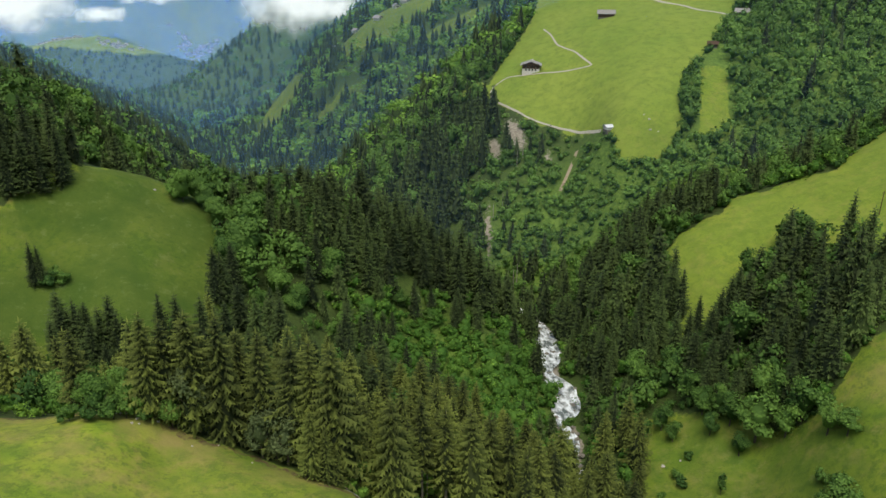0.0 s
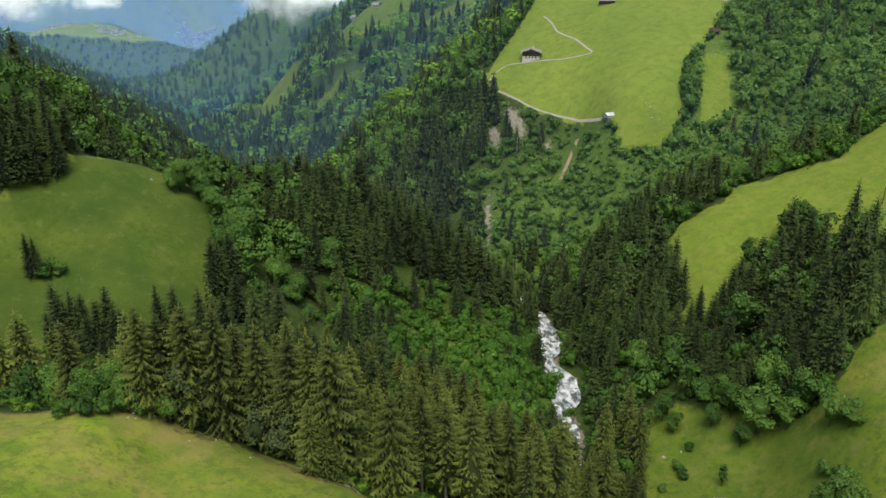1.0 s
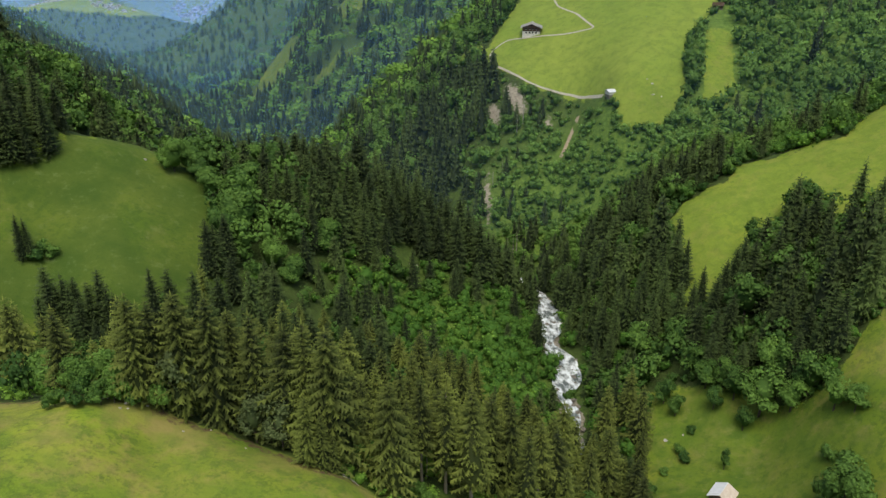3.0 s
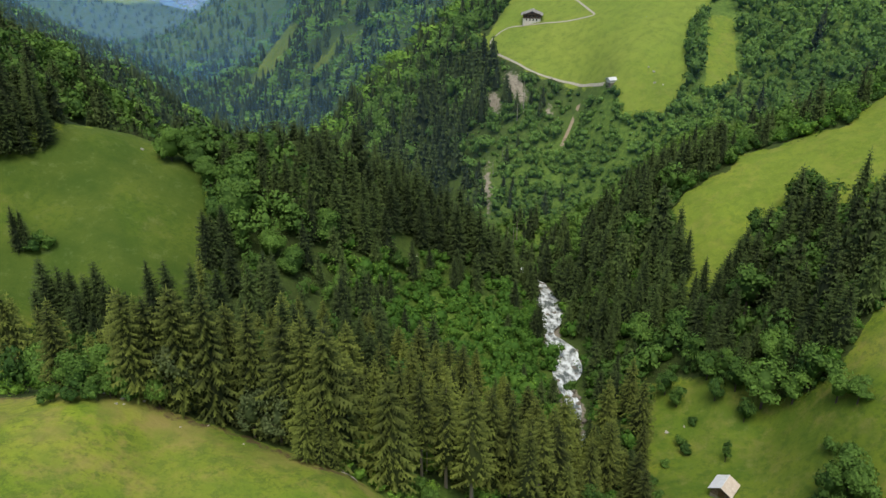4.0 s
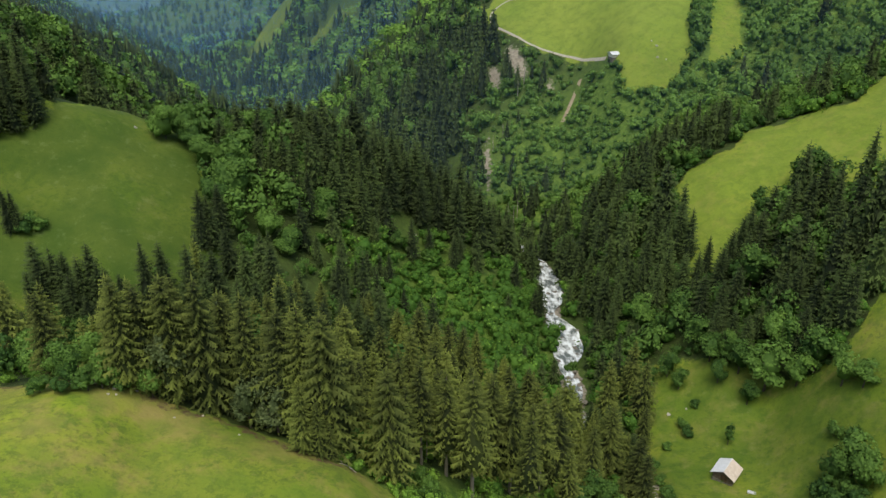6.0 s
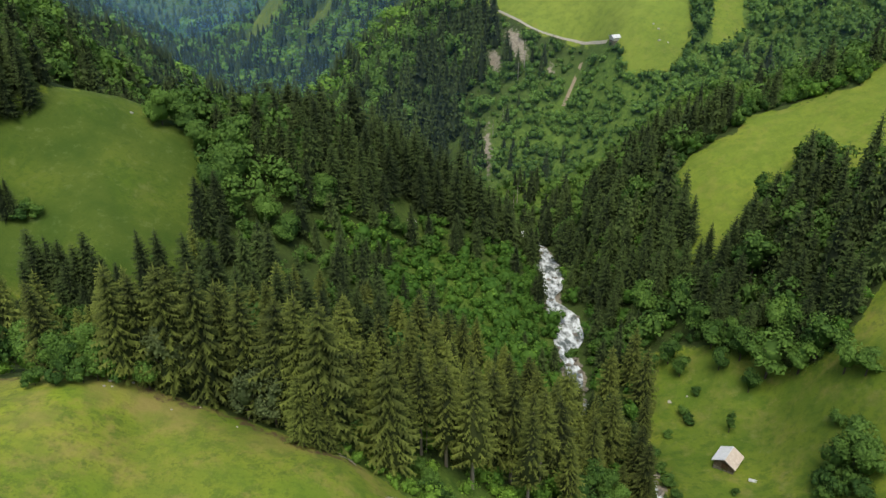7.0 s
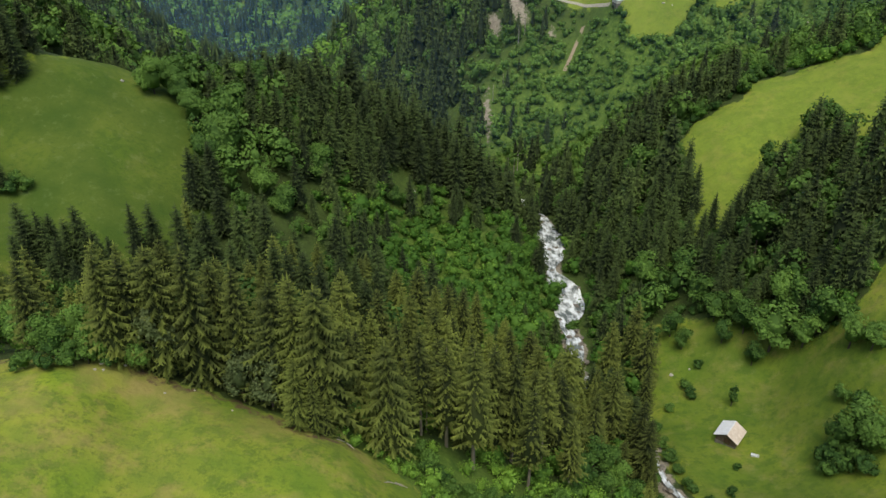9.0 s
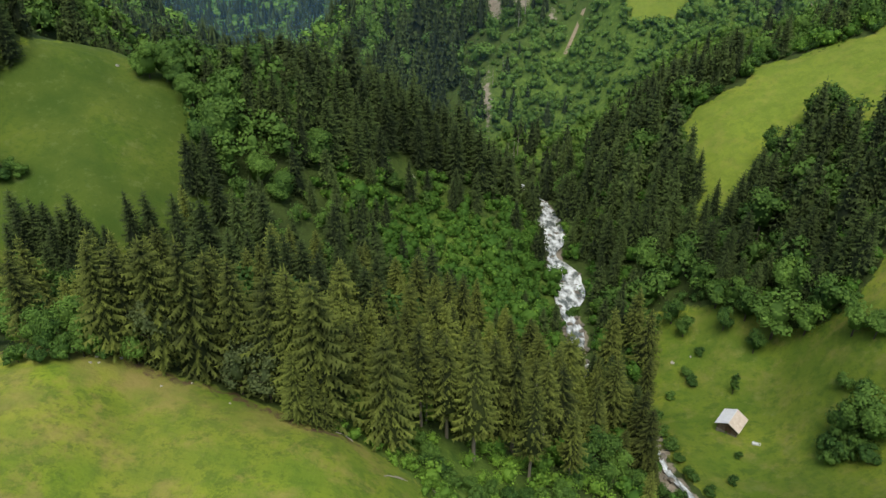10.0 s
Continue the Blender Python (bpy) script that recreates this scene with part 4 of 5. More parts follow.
zone("dark ridge", -30, 292, 32, 26, 0.97, 27, 14)
zone("round-crowned trees", -68, 250, 14, 26, 0.15, 20, 15)
zone("right bank", 66, 250, 16, 55, 0.93, 22, 10)
zone("wood at the head of the stream", 42, 372, 26, 16, 0.6, 19, 12)
zone("right bank top", 88, 340, 22, 26, 0.55, 19, 12)
zone("field edge", 80, 210, 24, 16, 0.1, 16, 13)
zone("right wood", 118, 215, 30, 28, 0.78, 23, 13)
zone("slope under the pasture", 85, 412, 48, 36, 0.02, 12, 8, 0.7)
zone("gully", 48, 430, 16, 40, 0.06, 16, 6, 0.8)
zone("slope beside the pasture", 220, 480, 70, 80, 0.03, 20, 10, 0.2)
zone("hedge in the pasture", 150, 460, 14, 40, 0.0, 12, 9, 0.1)
zone("slope beside the hay slope", 170, 350, 60, 25, 0.12, 15, 8, 0.5)
zone("far dark wood", -12, 470, 34, 60, 0.97, 25, 14)
zone("hill behind the knoll", -165, 310, 75, 60, 0.4, 20, 14)
zone("behind the hill", -110, 430, 60, 60, 0.85, 24, 15)
zone("left valley side", -420, 900, 250, 350, 0.75, 22, 14)
zone("right valley side", -60, 750, 120, 180, 0.34, 20, 11)
zone("right valley side beyond", -160, 1150, 150, 250, 0.38, 20, 11)
zone("upper right", 250, 650, 120, 100, 0.35, 24, 15)
zone("above the dark wood", 0, 600, 50, 40, 0.15, 20, 12)


def canopy(x, y):
    Z = np.array(ZONES)
    w = np.exp(-((x[:, None] - Z[None, :, 0]) / Z[None, :, 2]) ** 2 - ((y[:, None] - Z[None, :, 1]) / Z[None, :, 3]) ** 2) + 1e-12
    w /= w.sum(1)[:, None]
    return w @ Z[:, 4:]



# trees that stand out: x, y, height
BRINK = [(-51.4, 113.1, 21.3), (-48.9, 114.8, 21.2), (-44.5, 115.2, 25), (-39.5, 115.8, 27.1), (-32.7, 116.4, 26.7), (-26.3, 112.9, 25.9), (-22.8, 111.3, 28.1), (-18.7, 108.6, 27.6), (-38.7, 123.7, 25.1), (-66.8, 118.5, 17), (-70.5, 126, 15)]
FRONT = [(-53.4, 170.8, 20), (-42.8, 170.1, 23), (-24.8, 164.7, 21), (-16.3, 130.8, 18), (-22, 104.6, 14), (-19.6, 103.9, 11), (-17.9, 104, 8), (2.6, 159.3, 19)]
LOWER = [(24.5, 167.8, 18), (42.1, 175.9, 15), (46.8, 160.1, 15), (55.9, 175.2, 15), (46, 150.2, 14), (23.7, 179.9, 18), (17.8, 175.6, 18), (-12.5, 193.4, 18), (-1.7, 180.3, 20), (1.6, 187, 20), (5.8, 187.3, 20), (10.1, 195.1, 19), (-2.9, 165.1, 18), (47.5, 141, 11), (48.5, 146, 13), (47, 136, 9)]
BACKROW = [(-99, 180.6, 22), (-97.3, 182.7, 19), (-90, 181.7, 22), (-94.2, 177.8, 18), (-77.6, 184.5, 22), (-73.8, 186.7, 22), (-67.3, 187.7, 24), (-61.8, 190.9, 22), (-54.4, 195.6, 23), (-48.4, 200.3, 22), (-102, 179, 20), (-52.6, 180, 22), (-48.8, 183.3, 20), (-29.7, 172.3, 22), (-35, 180.1, 22), (-26.2, 181, 22), (-22.7, 184.8, 20), (-18.7, 173.5, 20), (-16.9, 184.8, 20), (-39.1, 180.3, 22), (-43, 183, 22), (-81.9, 178.7, 16), (-103.5, 181.4, 22), (-86.1, 180, 17), (-61.1, 180.7, 20), (-101.2, 181, 18), (-97.5, 179.9, 19), (-92.6, 180.5, 20), (-87.9, 180.3, 18), (-84.5, 178.6, 16), (-102.9, 175, 18), (-94, 173, 17), (-88, 172, 16)]
RIGHT = [(80.6, 254, 20), (83.9, 251.1, 22), (86.8, 247.8, 20), (77.7, 258.2, 22), (71.6, 293.9, 20), (69.2, 272.1, 20), (74.7, 254.4, 20), (99.1, 234.9, 20), (101.6, 235.1, 22), (104.6, 234.3, 20), (94.8, 231, 20), (115, 238, 25), (112, 234.1, 22), (126.3, 243, 25), (121.2, 238.9, 24), (126.2, 231.9, 23), (122.6, 215.9, 20), (89.4, 235.9, 17), (91, 227.1, 18), (84.8, 230.8, 18), (100, 201.8, 22), (104, 202.8, 20), (109.1, 190.1, 22), (108.7, 184, 22), (104.4, 192.5, 20), (105.8, 186.8, 19), (100.1, 187, 18), (98.4, 202.7, 18)]
RIGHT_BANK = [(66.4, 312.7, 20), (64.3, 285.5, 20), (56.6, 280.7, 20), (57.5, 267.5, 18), (63.1, 263, 20), (59.7, 248.4, 20), (61.8, 239, 18), (55.8, 239.1, 17), (58.6, 231.1, 18), (66.6, 243.1, 20), (69.4, 239.8, 20), (72.8, 231.1, 18), (77.3, 238.3, 20), (80.4, 230.6, 20), (82.5, 217, 20), (86.2, 211.2, 20), (91.5, 214, 20), (83.1, 204.2, 18), (86.1, 199.4, 18), (88.5, 195.4, 18), (79.6, 219.6, 18), (72.4, 246.8, 20), (66.8, 253.9, 20)]
FIELD_EDGE = [(67.3, 226.2, 14), (78.1, 219.6, 13), (69.6, 201.3, 8), (63.8, 199.4, 7), (71.4, 195.1, 7), (81.6, 200.9, 9), (81.2, 191.7, 7), (91.4, 183.9, 14), (86.4, 181.7, 7), (100.7, 178.3, 13), (102, 167.2, 9), (104.1, 162.1, 7), (99, 221.2, 16), (110.7, 248.2, 13), (116.4, 247.1, 12), (129.1, 258.3, 15), (75.4, 277.9, 15), (98.6, 189.5, 12), (96.4, 193.3, 13), (79.4, 208.3, 11), (85.6, 197.5, 10), (97.2, 178.7, 10), (87, 192.1, 10), (94, 142.2, 11), (90.2, 142.4, 10), (93.7, 137.7, 10)]
LEFT_EDGE = [(-61.8, 112.7, 8), (-95.7, 173.7, 12), (-89.3, 168.9, 11), (-55.4, 112.1, 7), (-101.3, 173.8, 11), (-54.8, 110.1, 5), (-84.8, 140.8, 11), (-48.1, 112.5, 7), (-44.2, 139.7, 9), (-59.2, 110.5, 7), (-56.4, 108.8, 5), (-53.2, 111.5, 5), (-66, 119, 9), (-73, 124, 9), (-60, 118, 8)]
PALE = [(-45.1, 114.5, 15), (-42.7, 116.1, 12), (-30.3, 113.7, 13), (-32.3, 111.5, 11), (-27.6, 110.5, 11)]
BOTTOM = [(33.8, 138.5, 10), (36.9, 137.3, 9), (29.5, 129.7, 9), (40.7, 129.1, 8), (33, 125.7, 8), (39, 134.7, 8), (-12.8, 114.7, 6), (-15.5, 114.9, 6), (-16.5, 109.2, 5), (25.6, 122, 8), (21.9, 113.8, 7), (48.3, 131.9, 5)]
HEDGE = [(-9.3, 115.4, 3.5), (-6.8, 114.3, 3.5), (-4.5, 111.9, 3.5), (-2.4, 109.5, 3.5), (-0.6, 105.4, 3.5), (4, 105.1, 3), (7.9, 106.9, 3), (10.9, 107.7, 3), (14.3, 110.9, 3), (17.7, 112.3, 3), (1.2, 103.7, 3), (-11.3, 117.1, 3.5), (-63.4, 107.8, 3.5), (-59.9, 107.2, 3), (-57.5, 109, 3), (-52, 111, 3), (-54.3, 111.1, 3), (-3.3, 106.4, 3), (5.2, 102.4, 3), (59.2, 132.9, 3), (65.7, 136.6, 2.5), (52.5, 132.1, 3), (57.2, 138.5, 3)]
FIELD_SHRUBS = [(74, 187.2, 2.8), (68.5, 180.3, 3.6), (69.1, 176.5, 3.6), (62.4, 172.7, 2.5), (96, 155.2, 4.5), (98, 151.2, 4.5), (87.3, 139.6, 6), (90.9, 138, 6), (88.2, 136.1, 5), (85.6, 136.9, 4), (91.6, 133.4, 5), (70.9, 146.4, 2), (71.5, 155.3, 1.5)]
ROUND = [(-71.2, 273.4, 16), (-65.1, 279.1, 17), (-68.2, 255.3, 15), (-78.3, 248.3, 11), (-68.1, 237, 17), (-71.5, 232, 12), (-55.3, 229.8, 11), (-48.5, 227, 10), (-40.7, 249.8, 13), (-47.5, 263.1, 12), (-17.1, 262, 7), (-4.7, 273.3, 7), (-33.9, 230.4, 7), (-27.7, 241.9, 7), (-88.1, 258, 12), (-91.8, 252.9, 12), (-84.1, 256, 11)]
KNOLL_TREES = [(-119.6, 201.3, 14), (-118.1, 202.1, 13), (-67.7, 221.9, 19), (-71.2, 214.3, 20), (-69.6, 216.1, 18), (-62.8, 208.3, 16)]
RIDGE = [(-34.8, 259.5, 25), (-28.6, 265.8, 24), (-20.6, 261.8, 22), (-24.9, 268, 24), (-17.9, 290, 25), (-13.5, 287.7, 25), (-4.9, 299.1, 25.3), (2, 299.2, 26.8), (11.1, 293.3, 28.9), (15.5, 288.7, 30.4), (-45.6, 277.3, 25), (-52, 279.8, 25), (-41.5, 291.8, 25), (-54, 255.8, 22), (-50.1, 252.1, 23), (-57.2, 252.5, 20), (-44.6, 262.5, 24), (-33.4, 275.3, 25), (-27.4, 276.5, 25), (-41, 269.3, 25), (-8, 282.9, 22), (-1.4, 286.8, 22), (6.3, 284.1, 28.3), (-28, 256.7, 22), (-37, 253.6, 24), (-35.5, 276.7, 25), (-10.2, 290.7, 31), (-19.5, 279.2, 22), (19.2, 291.2, 26.4), (-44.5, 245.5, 20)]
KNOLL_BUSH = [(-115.2, 205, 4.5), (-116.3, 202.2, 5), (-112.8, 204.3, 4)]
LEFT_GROUP = [(-124, 236, 20), (-128, 231, 19), (-132, 229, 21), (-136, 226, 20), (-141, 226, 19), (-146, 224, 21), (-127, 240, 21), (-133, 236, 22), (-139, 233, 21), (-145, 231, 21), (-130, 246, 21), (-137, 243, 22)]
BANK_ROW = [(float(p[0]) - rng.uniform(3.6, 6.5), float(p[1]) + rng.uniform(-1, 1), rng.uniform(13, 17)) for p in BED[::1] if 144 < p[1] < 188 and rng.uniform() < 0.75]
EDGE = [(3.1, 121.3, 10.1), (34, 143.4, 20.6), (40.9, 154.3, 25), (25.1, 139, 23.9), (46.6, 148.1, 22), (47.1, 143.2, 19.8), (-7.8, 120.7, 25.8), (-8.9, 108.7, 24.1), (9.5, 126.6, 27.2), (31.1, 139.2, 11.4)]
TALL = [(0.5, 118.9, 25.4), (5.3, 115.8, 29.8), (13.5, 126.1, 29), (16.1, 118.5, 26.5), (24.4, 122.1, 20.9), (20.6, 133, 25.8), (-6.5, 115.2, 20.5), (-4.1, 119.6, 24.6)]
OLIVE = BRINK + FRONT + LOWER + EDGE
SPRUCES = LEFT_GROUP + BANK_ROW + BACKROW + RIGHT + RIGHT_BANK + KNOLL_TREES + RIDGE
SHRUBS = HEDGE + FIELD_SHRUBS + KNOLL_BUSH + [(45.3, 224.8, 4.0), (43.2, 223.5, 3.0), (56, 151, 3.5), (56.5, 146, 3.0), (56, 157, 3.2), (55.5, 163, 4.0), (57, 141, 2.6), (49.5, 147, 4.0), (48.5, 141, 4.5), (50, 155, 3.6)]
TAKEN = np.array([(a, b) for a, b, _ in OLIVE + TALL + SPRUCES + ROUND + FIELD_EDGE + LEFT_EDGE + BOTTOM + PALE + SHRUBS])


BEHIND_CREST = [(-150, 255), (-124, 250), (-106, 264), (-98, 268), (-96, 282), (-110, 295), (-135, 285)]


def stand(gap, y0, y1, half=0.61, extra=14):
    """Stems on a jittered lattice between two distances, inside the valley's opening."""
    X = np.arange(-half * y1 - extra, half * y1 + extra, gap)
    Y = np.arange(y0, y1, gap)
    x, y = np.meshgrid(X, Y)
    x = x + 0.5 * gap * (np.arange(len(Y))[:, None] % 2)
    x, y = x.ravel(), y.ravel()
    x = x + rng.uniform(-0.85, 0.85, len(x)) * gap
    y = y + rng.uniform(-0.85, 0.85, len(y)) * gap
    keep = (np.abs(x) < half * y + extra) & ~on_meadow(x, y) & ~on_meadow(x, y - 2)
    x, y = x[keep], y[keep]
    d = np.hypot(x[:, None] - BED[None, :, 0], y[:, None] - BED[None, :, 1]).min(1)
    bare = barren(x, y)
    keep = (d > np.where(y < 206, 4.5, 5.4)) & (bare < 0.3)
    for line in LANES:
        keep &= np.hypot(x[:, None] - line[None, :, 0], y[:, None] - line[None, :, 1]).min(1) > 5.0
    for a, b, c in ROUND:
        keep &= np.hypot(x - a, y - b) > 0.33 * c + 1
    for a, b in ((177, 506), (175, 496), (173, 487), (213, 558), (209, 548), (100, 443), (99, 435), (62, 548)):
        keep &= np.hypot(x - a, y - b) > 7.5
    if y0 < 320:
        keep &= np.hypot(x[:, None] - TAKEN[None, :, 0], y[:, None] - TAKEN[None, :, 1]).min(1) > max(0.8 * gap, 2.6)
    keep &= ~inside(BEHIND_CREST, x, y)
    x, y = x[keep], y[keep]
    if y0 >= 200:
        seen = open_to_view(x, y)
        x, y = x[seen], y[seen]
    return x, y


def open_to_view(x, y, top=30.0):
    """Leaves out stems sunk behind the hills as looked at from over the near meadow."""
    eye = np.array([0.0, 10.0, 147.0])
    z = height(x, y) + top
    ok = np.ones(len(x), bool)
    for f in np.linspace(0.12, 0.97, 40):
        px, py = eye[0] + (x - eye[0]) * f, eye[1] + (y - eye[1]) * f
        ok &= height(px, py) < eye[2] + (z - eye[2]) * f + 4
    return ok

def sort_stems(x, y):
    """Kind (0 spruce, 1 broadleaf, 2 shrub) and height of each stem."""
    c = canopy(x, y)
    clump = 0.5 + 0.5 * bumps(x, y, 16.0, 1.7)
    u = rng.uniform(0, 1, len(x))
    p = c[:, 0]
    p = np.clip(p + (clump - 0.5) * 1.6 * 4 * p * (1 - p), 0, 1)
    kind = np.where(u < p, 0, 1)
    s = rng.uniform(0, 1, len(x))
    kind = np.where((kind == 1) & (s < c[:, 3] / np.maximum(1 - c[:, 0], 0.05)), 2, kind)
    h = np.where(kind == 0, c[:, 1] * rng.normal(0.9, 0.2, len(x)), np.where(kind == 1, c[:, 2] * rng.normal(0.95, 0.28, len(x)), rng.uniform(3.0, 6.0, len(x))))
    return kind, np.clip(h, 2.5, 34)


def joined(name, label, category, variants, x, y, h, material, squash=(0.85, 1.2)):
    """Past counting: all the crowns (or stems) of one stretch as one mesh."""
    if not len(x):
        return
    z = height(x, y)
    V, T, tone, N, n = [], [], [], [], 0
    pick = rng.integers(0, len(variants), len(x))
    turn, wide, own = rng.uniform(0, 6.283, len(x)), rng.uniform(*squash, len(x)), rng.uniform(0, 1, len(x))
    for i, (v, t, s, m) in enumerate(variants):
        k = np.where(pick == i)[0]
        if not len(k):
            continue
        c, q = np.cos(turn[k])[:, None], np.sin(turn[k])[:, None]
        g = (h[k] * wide[k])[:, None]
        P = np.stack([(v[None, :, 0] * c - v[None, :, 1] * q) * g + x[k, None], (v[None, :, 0] * q + v[None, :, 1] * c) * g + y[k, None], v[None, :, 2] * h[k, None] + z[k, None]], -1)
        V.append(P.reshape(-1, 3))
        N.append(np.stack([m[None, :, 0] * c - m[None, :, 1] * q, m[None, :, 0] * q + m[None, :, 1] * c, np.repeat(m[None, :, 2], len(k), 0)], -1).reshape(-1, 3))
        T.append((t[None] + (n + len(v) * np.arange(len(k)))[:, None, None]).reshape(-1, 3))
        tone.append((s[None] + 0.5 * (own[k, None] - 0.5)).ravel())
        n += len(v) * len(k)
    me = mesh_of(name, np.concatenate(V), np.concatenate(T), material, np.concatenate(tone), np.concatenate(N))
    tagged(new(name, me), label, category, kind="stuff")


def crowns(count, make):
    out = []
    for i in range(count):
        out.append(make(np.random.default_rng(100 + i)))
    return out


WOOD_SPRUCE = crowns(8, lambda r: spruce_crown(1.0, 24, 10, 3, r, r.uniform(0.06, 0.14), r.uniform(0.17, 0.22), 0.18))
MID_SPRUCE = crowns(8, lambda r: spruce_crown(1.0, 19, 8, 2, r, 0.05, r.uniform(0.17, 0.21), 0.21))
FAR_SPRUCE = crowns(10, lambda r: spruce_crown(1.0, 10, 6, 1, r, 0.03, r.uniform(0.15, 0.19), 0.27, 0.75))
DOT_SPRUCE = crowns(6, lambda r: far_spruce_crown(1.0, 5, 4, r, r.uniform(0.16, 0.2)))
WOOD_STEMS = [(*tube([(0, 0, -0.04), (0.004, 0, 0.1), (0, 0.004, 0.6)], [0.017, 0.013, 0.006], 5), np.zeros(15), np.tile((0.0, -0.8, 0.6), (15, 1)))]
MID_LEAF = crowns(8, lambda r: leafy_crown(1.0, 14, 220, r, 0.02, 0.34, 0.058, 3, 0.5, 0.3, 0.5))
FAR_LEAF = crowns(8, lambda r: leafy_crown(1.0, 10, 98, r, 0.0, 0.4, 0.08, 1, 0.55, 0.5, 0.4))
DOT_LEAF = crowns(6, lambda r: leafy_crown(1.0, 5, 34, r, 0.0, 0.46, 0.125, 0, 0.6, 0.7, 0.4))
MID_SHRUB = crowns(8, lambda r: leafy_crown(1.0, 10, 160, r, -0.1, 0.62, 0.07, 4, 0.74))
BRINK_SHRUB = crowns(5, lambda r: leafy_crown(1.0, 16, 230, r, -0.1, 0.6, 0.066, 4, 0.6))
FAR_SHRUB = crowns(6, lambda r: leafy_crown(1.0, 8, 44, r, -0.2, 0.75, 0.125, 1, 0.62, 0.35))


def forest(gap, y0, y1, spruces, leaves, where, thin=1.0, needles=SPRUCE, stems=(), greens=LEAF, squash=(0.85, 1.2)):
    x, y = stand(gap, y0, y1)
    kind, h = sort_stems(x, y)
    room = (kind != 2) & ((kind == 1) | (rng.uniform(0, 1, len(x)) < thin))
    x, y, kind, h = x[room], y[room], kind[room], h[room]
    olive = (kind == 0) & (x < 64) & (needles is not SPRUCE)
    kind = np.where(olive, 3, kind)
    for k, name, label, cat, kinds, mat in ((0, "spruce_forest", "dark green spruce forest " + where, "forest", spruces, SPRUCE), (3, "spruce_forest", "olive-green spruce forest " + where, "forest", spruces, needles), (1, "broadleaf_forest", "fresh green broadleaved trees " + where, "forest", leaves, greens)):
        q = kind == k
        joined(name, label, cat, kinds, x[q], y[q], h[q], mat, squash)
    if stems:
        q = (kind == 0) | (kind == 3)
        joined("spruce_trunks", "slender grey-brown spruce trunks " + where, "trunks", stems, x[q], y[q], h[q], BARK)


def thicket(gap, y0, y1, shrubs, where, tall, leaves):
    x, y = stand(gap, y0, y1)
    q = rng.uniform(0, 1, len(x)) < np.maximum(np.maximum(canopy(x, y)[:, 3], 0.5 * (y < 131) * (x > -8)), 0.35 * (x > 40) * (y < 300))
    x, y = x[q], y[q]
    joined("shrubs", "bright green alder shrubs " + where, "shrubs", shrubs, x, y, tall[0] + (tall[1] - tall[0]) * rng.uniform(0, 1, len(x)) ** 1.6, leaves, (0.75, 1.35))


def fringe(gap, poly, tall, where, reach=4.0, leaves=LEAF):
    """Shrubs that fill the seam between a field and the wood."""
    p = np.array(poly, float)
    x, y = np.meshgrid(np.arange(p[:, 0].min() - 6, p[:, 0].max() + 6, gap), np.arange(p[:, 1].min() - 6, p[:, 1].max() + 6, gap))
    x, y = x.ravel() + rng.uniform(-0.5, 0.5, x.size) * gap, y.ravel() + rng.uniform(-0.5, 0.5, x.size) * gap
    by = np.zeros(len(x), bool)
    for a in np.arange(0, 6.28, 0.785):
        by |= inside(poly, x + reach * math.cos(a), y + reach * math.sin(a))
    free = np.ones(len(x), bool)
    for line in LANES:
        free &= np.hypot(x[:, None] - line[None, :, 0], y[:, None] - line[None, :, 1]).min(1) > 4.5
    near = np.hypot(x[:, None] - BED[None, :, 0], y[:, None] - BED[None, :, 1]).min(1) > 7
    keep = by & near & ~on_meadow(x, y) & (barren(x, y) < 0.3) & free & (np.abs(x) < 0.64 * y + 10) & (rng.uniform(0, 1, len(x)) < 0.75)
    joined("shrubs", "leafy green shrubs " + where, "shrubs", MID_SHRUB if p[:, 1].min() < 330 else FAR_SHRUB, x[keep], y[keep], rng.uniform(*tall, int(keep.sum())), leaves, (0.7, 1.2))


def plant(name, label, category, group, kinds, spots, spare=0.0):
    """Single trees: each a thing with its trunk and crown, on shared meshes."""
    made = []
    for i, (a, b, h) in enumerate(spots):
        trunk, crown = kinds[rng.integers(0, len(kinds))]
        ob = new(name)
        ob.empty_display_size = 0.5
        tagged(ob, label, category, group)
        ob.matrix_world = Matrix.Translation((a, b, float(height(a, b)) - 0.1)) @ Matrix.Rotation(rng.uniform(0, 6.28), 4, "Z") @ Matrix.Diagonal((h * rng.uniform(0.88, 1.15), h * rng.uniform(0.88, 1.15), h, 1))
        for n, me in (("trunk", trunk), ("crown", crown)):
            new(n, me).parent = ob
        made.append(ob)
    return made


def kinds_of(count, trunk, crown, material, bark):
    out = []
    for i in range(count):
        v, t, s, m = crown(np.random.default_rng(300 + i))
        tv, tf = trunk(np.random.default_rng(400 + i))
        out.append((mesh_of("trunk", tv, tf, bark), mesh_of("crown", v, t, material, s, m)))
    return out


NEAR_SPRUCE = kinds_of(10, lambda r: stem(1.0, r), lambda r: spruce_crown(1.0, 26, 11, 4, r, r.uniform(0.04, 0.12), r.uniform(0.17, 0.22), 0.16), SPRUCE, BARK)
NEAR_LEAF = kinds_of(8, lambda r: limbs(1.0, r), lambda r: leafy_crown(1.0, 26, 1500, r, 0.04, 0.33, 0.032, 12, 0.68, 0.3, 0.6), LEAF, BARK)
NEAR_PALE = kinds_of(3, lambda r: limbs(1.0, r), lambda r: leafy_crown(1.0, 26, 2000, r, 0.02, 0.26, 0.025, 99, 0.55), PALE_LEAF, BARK)
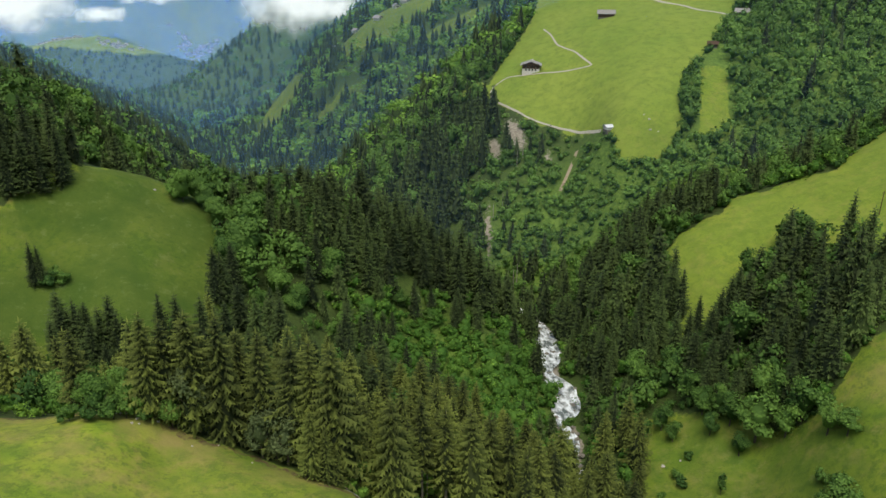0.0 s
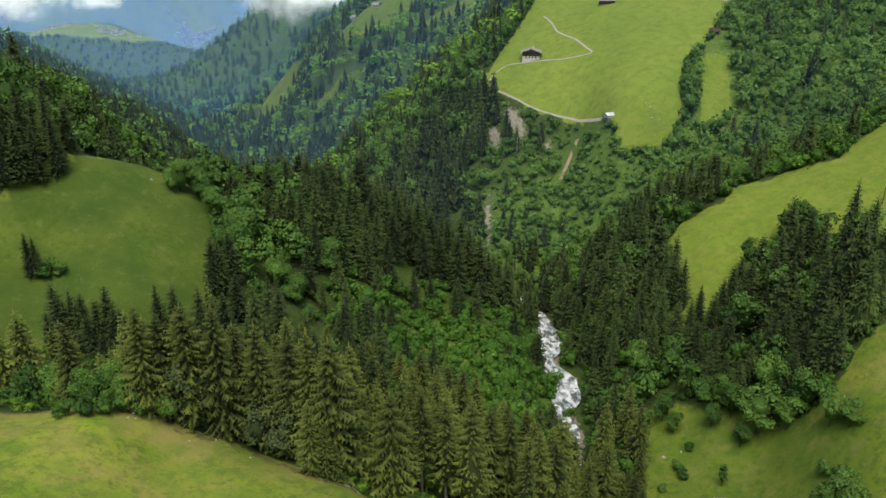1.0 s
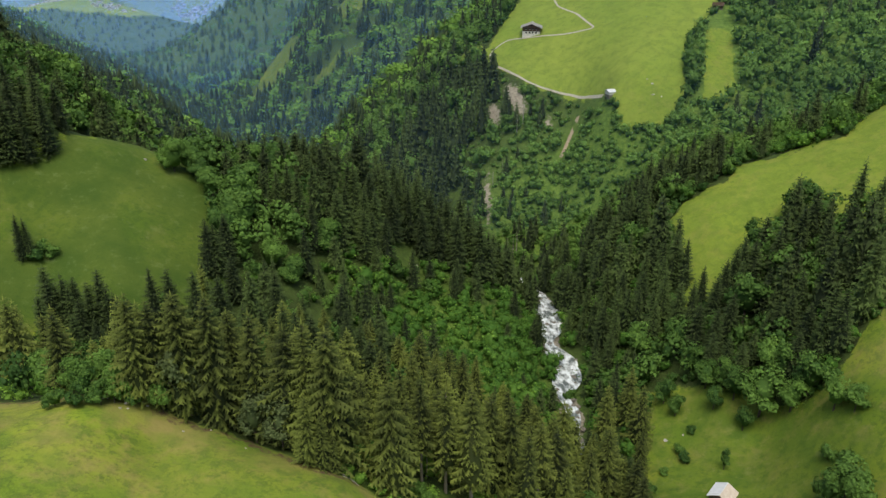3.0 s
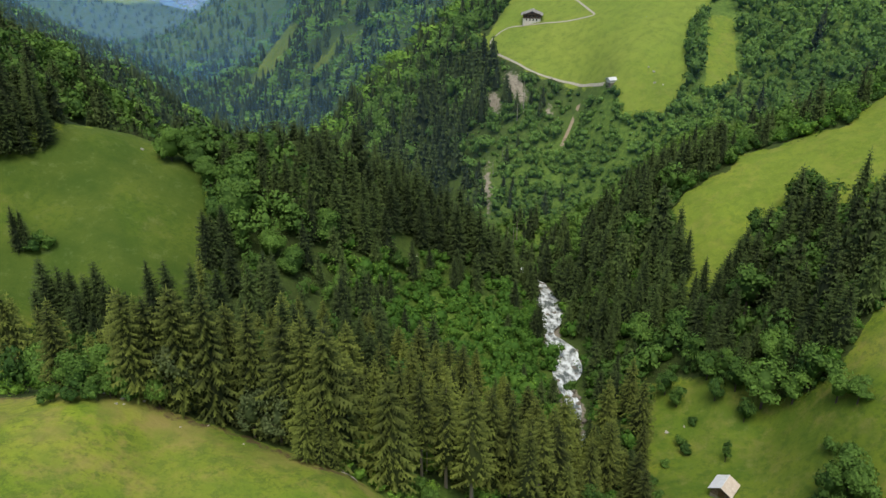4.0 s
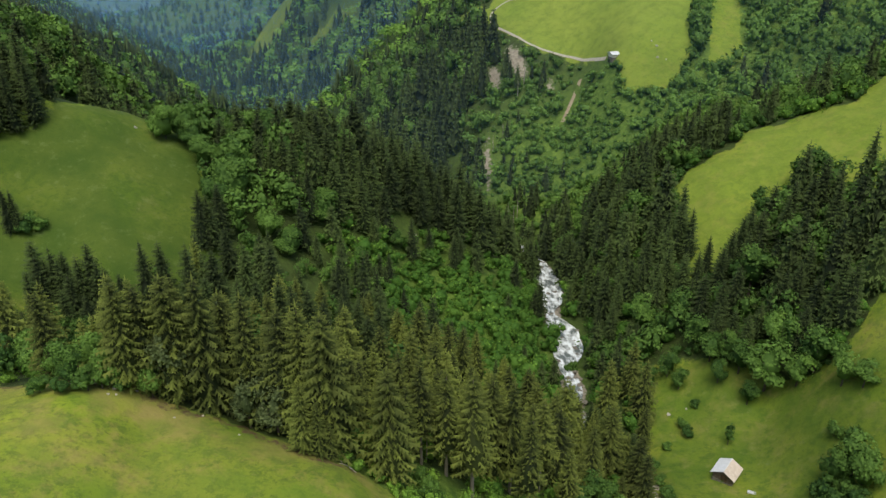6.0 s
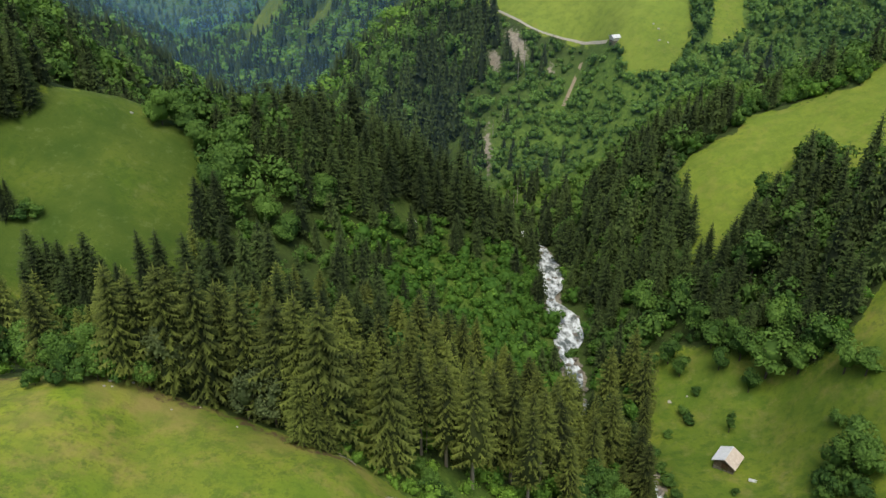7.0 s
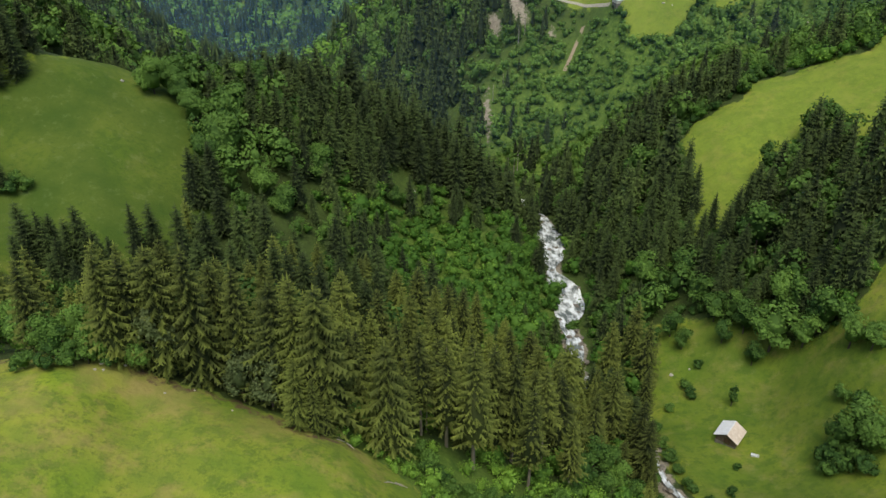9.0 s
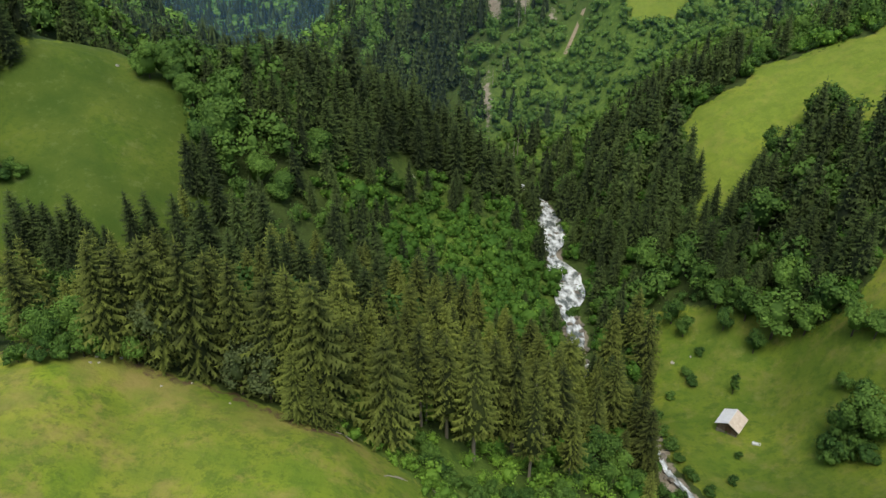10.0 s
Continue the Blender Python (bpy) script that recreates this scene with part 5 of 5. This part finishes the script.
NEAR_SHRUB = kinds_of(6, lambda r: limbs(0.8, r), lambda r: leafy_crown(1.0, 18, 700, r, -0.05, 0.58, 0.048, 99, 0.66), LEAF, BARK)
NEAR_SLIM = kinds_of(1, lambda r: limbs(0.6, r), lambda r: leafy_crown(1.0, 10, 500, r, 0.02, 0.17, 0.045), LEAF, BARK)
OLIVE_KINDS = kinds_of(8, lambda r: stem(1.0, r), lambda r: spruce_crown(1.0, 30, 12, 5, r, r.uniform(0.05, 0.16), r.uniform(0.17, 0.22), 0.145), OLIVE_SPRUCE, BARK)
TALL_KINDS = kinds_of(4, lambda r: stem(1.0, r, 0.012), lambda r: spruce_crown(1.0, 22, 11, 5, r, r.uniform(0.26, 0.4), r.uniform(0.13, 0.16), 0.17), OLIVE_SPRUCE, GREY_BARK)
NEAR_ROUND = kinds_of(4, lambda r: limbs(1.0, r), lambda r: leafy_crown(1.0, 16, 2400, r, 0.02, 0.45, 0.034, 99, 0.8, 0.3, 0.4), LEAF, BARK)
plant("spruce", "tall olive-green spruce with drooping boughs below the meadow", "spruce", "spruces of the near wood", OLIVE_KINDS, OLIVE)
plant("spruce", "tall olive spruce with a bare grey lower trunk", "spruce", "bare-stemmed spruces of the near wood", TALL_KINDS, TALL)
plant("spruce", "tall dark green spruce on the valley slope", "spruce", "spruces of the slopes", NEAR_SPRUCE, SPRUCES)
plant("round_tree", "broad round-crowned green tree at the knoll's edge", "tree", "round-crowned trees", NEAR_ROUND, ROUND)
plant("broadleaf_tree", "fresh green broadleaved tree with a rounded crown", "tree", "broadleaved trees near the meadows", NEAR_LEAF, [(a, b, 1.22 * c) for a, b, c in FIELD_EDGE] + LEFT_EDGE + BOTTOM)
plant("slim_tree", "slim upright green tree beside the barn", "tree", "", NEAR_SLIM, [(77.7, 170.2, 7.5)])
plant("pale_tree", "grey-green broadleaved tree at the meadow's edge", "tree", "pale trees at the brink", NEAR_PALE, PALE)
plant("shrub", "low bright green shrub in the grass", "shrub", "shrubs of the meadows", NEAR_SHRUB, SHRUBS)
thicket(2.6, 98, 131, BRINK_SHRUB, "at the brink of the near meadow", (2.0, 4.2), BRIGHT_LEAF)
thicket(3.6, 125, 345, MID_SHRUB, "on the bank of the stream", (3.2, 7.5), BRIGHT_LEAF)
thicket(2.7, 345, 520, FAR_SHRUB, "under the pasture", (1.8, 6.0), LEAF)
fringe(2.8, HAY_SLOPE, (2.0, 5.5), "along the edge of the hay slope")
fringe(3.0, BARN_FIELD, (1.5, 4.0), "along the edge of the barn field", 3.0)
fringe(1.7, [(-16, 103), (-10, 104), (-4, 100), (0, 90), (6, 70), (-10, 70)], (1.0, 2.6), "along the lower edge of the near meadow", 3.6, BRIGHT_LEAF)
fringe(3.2, PASTURE, (2.0, 5.5), "along the edge of the pasture")
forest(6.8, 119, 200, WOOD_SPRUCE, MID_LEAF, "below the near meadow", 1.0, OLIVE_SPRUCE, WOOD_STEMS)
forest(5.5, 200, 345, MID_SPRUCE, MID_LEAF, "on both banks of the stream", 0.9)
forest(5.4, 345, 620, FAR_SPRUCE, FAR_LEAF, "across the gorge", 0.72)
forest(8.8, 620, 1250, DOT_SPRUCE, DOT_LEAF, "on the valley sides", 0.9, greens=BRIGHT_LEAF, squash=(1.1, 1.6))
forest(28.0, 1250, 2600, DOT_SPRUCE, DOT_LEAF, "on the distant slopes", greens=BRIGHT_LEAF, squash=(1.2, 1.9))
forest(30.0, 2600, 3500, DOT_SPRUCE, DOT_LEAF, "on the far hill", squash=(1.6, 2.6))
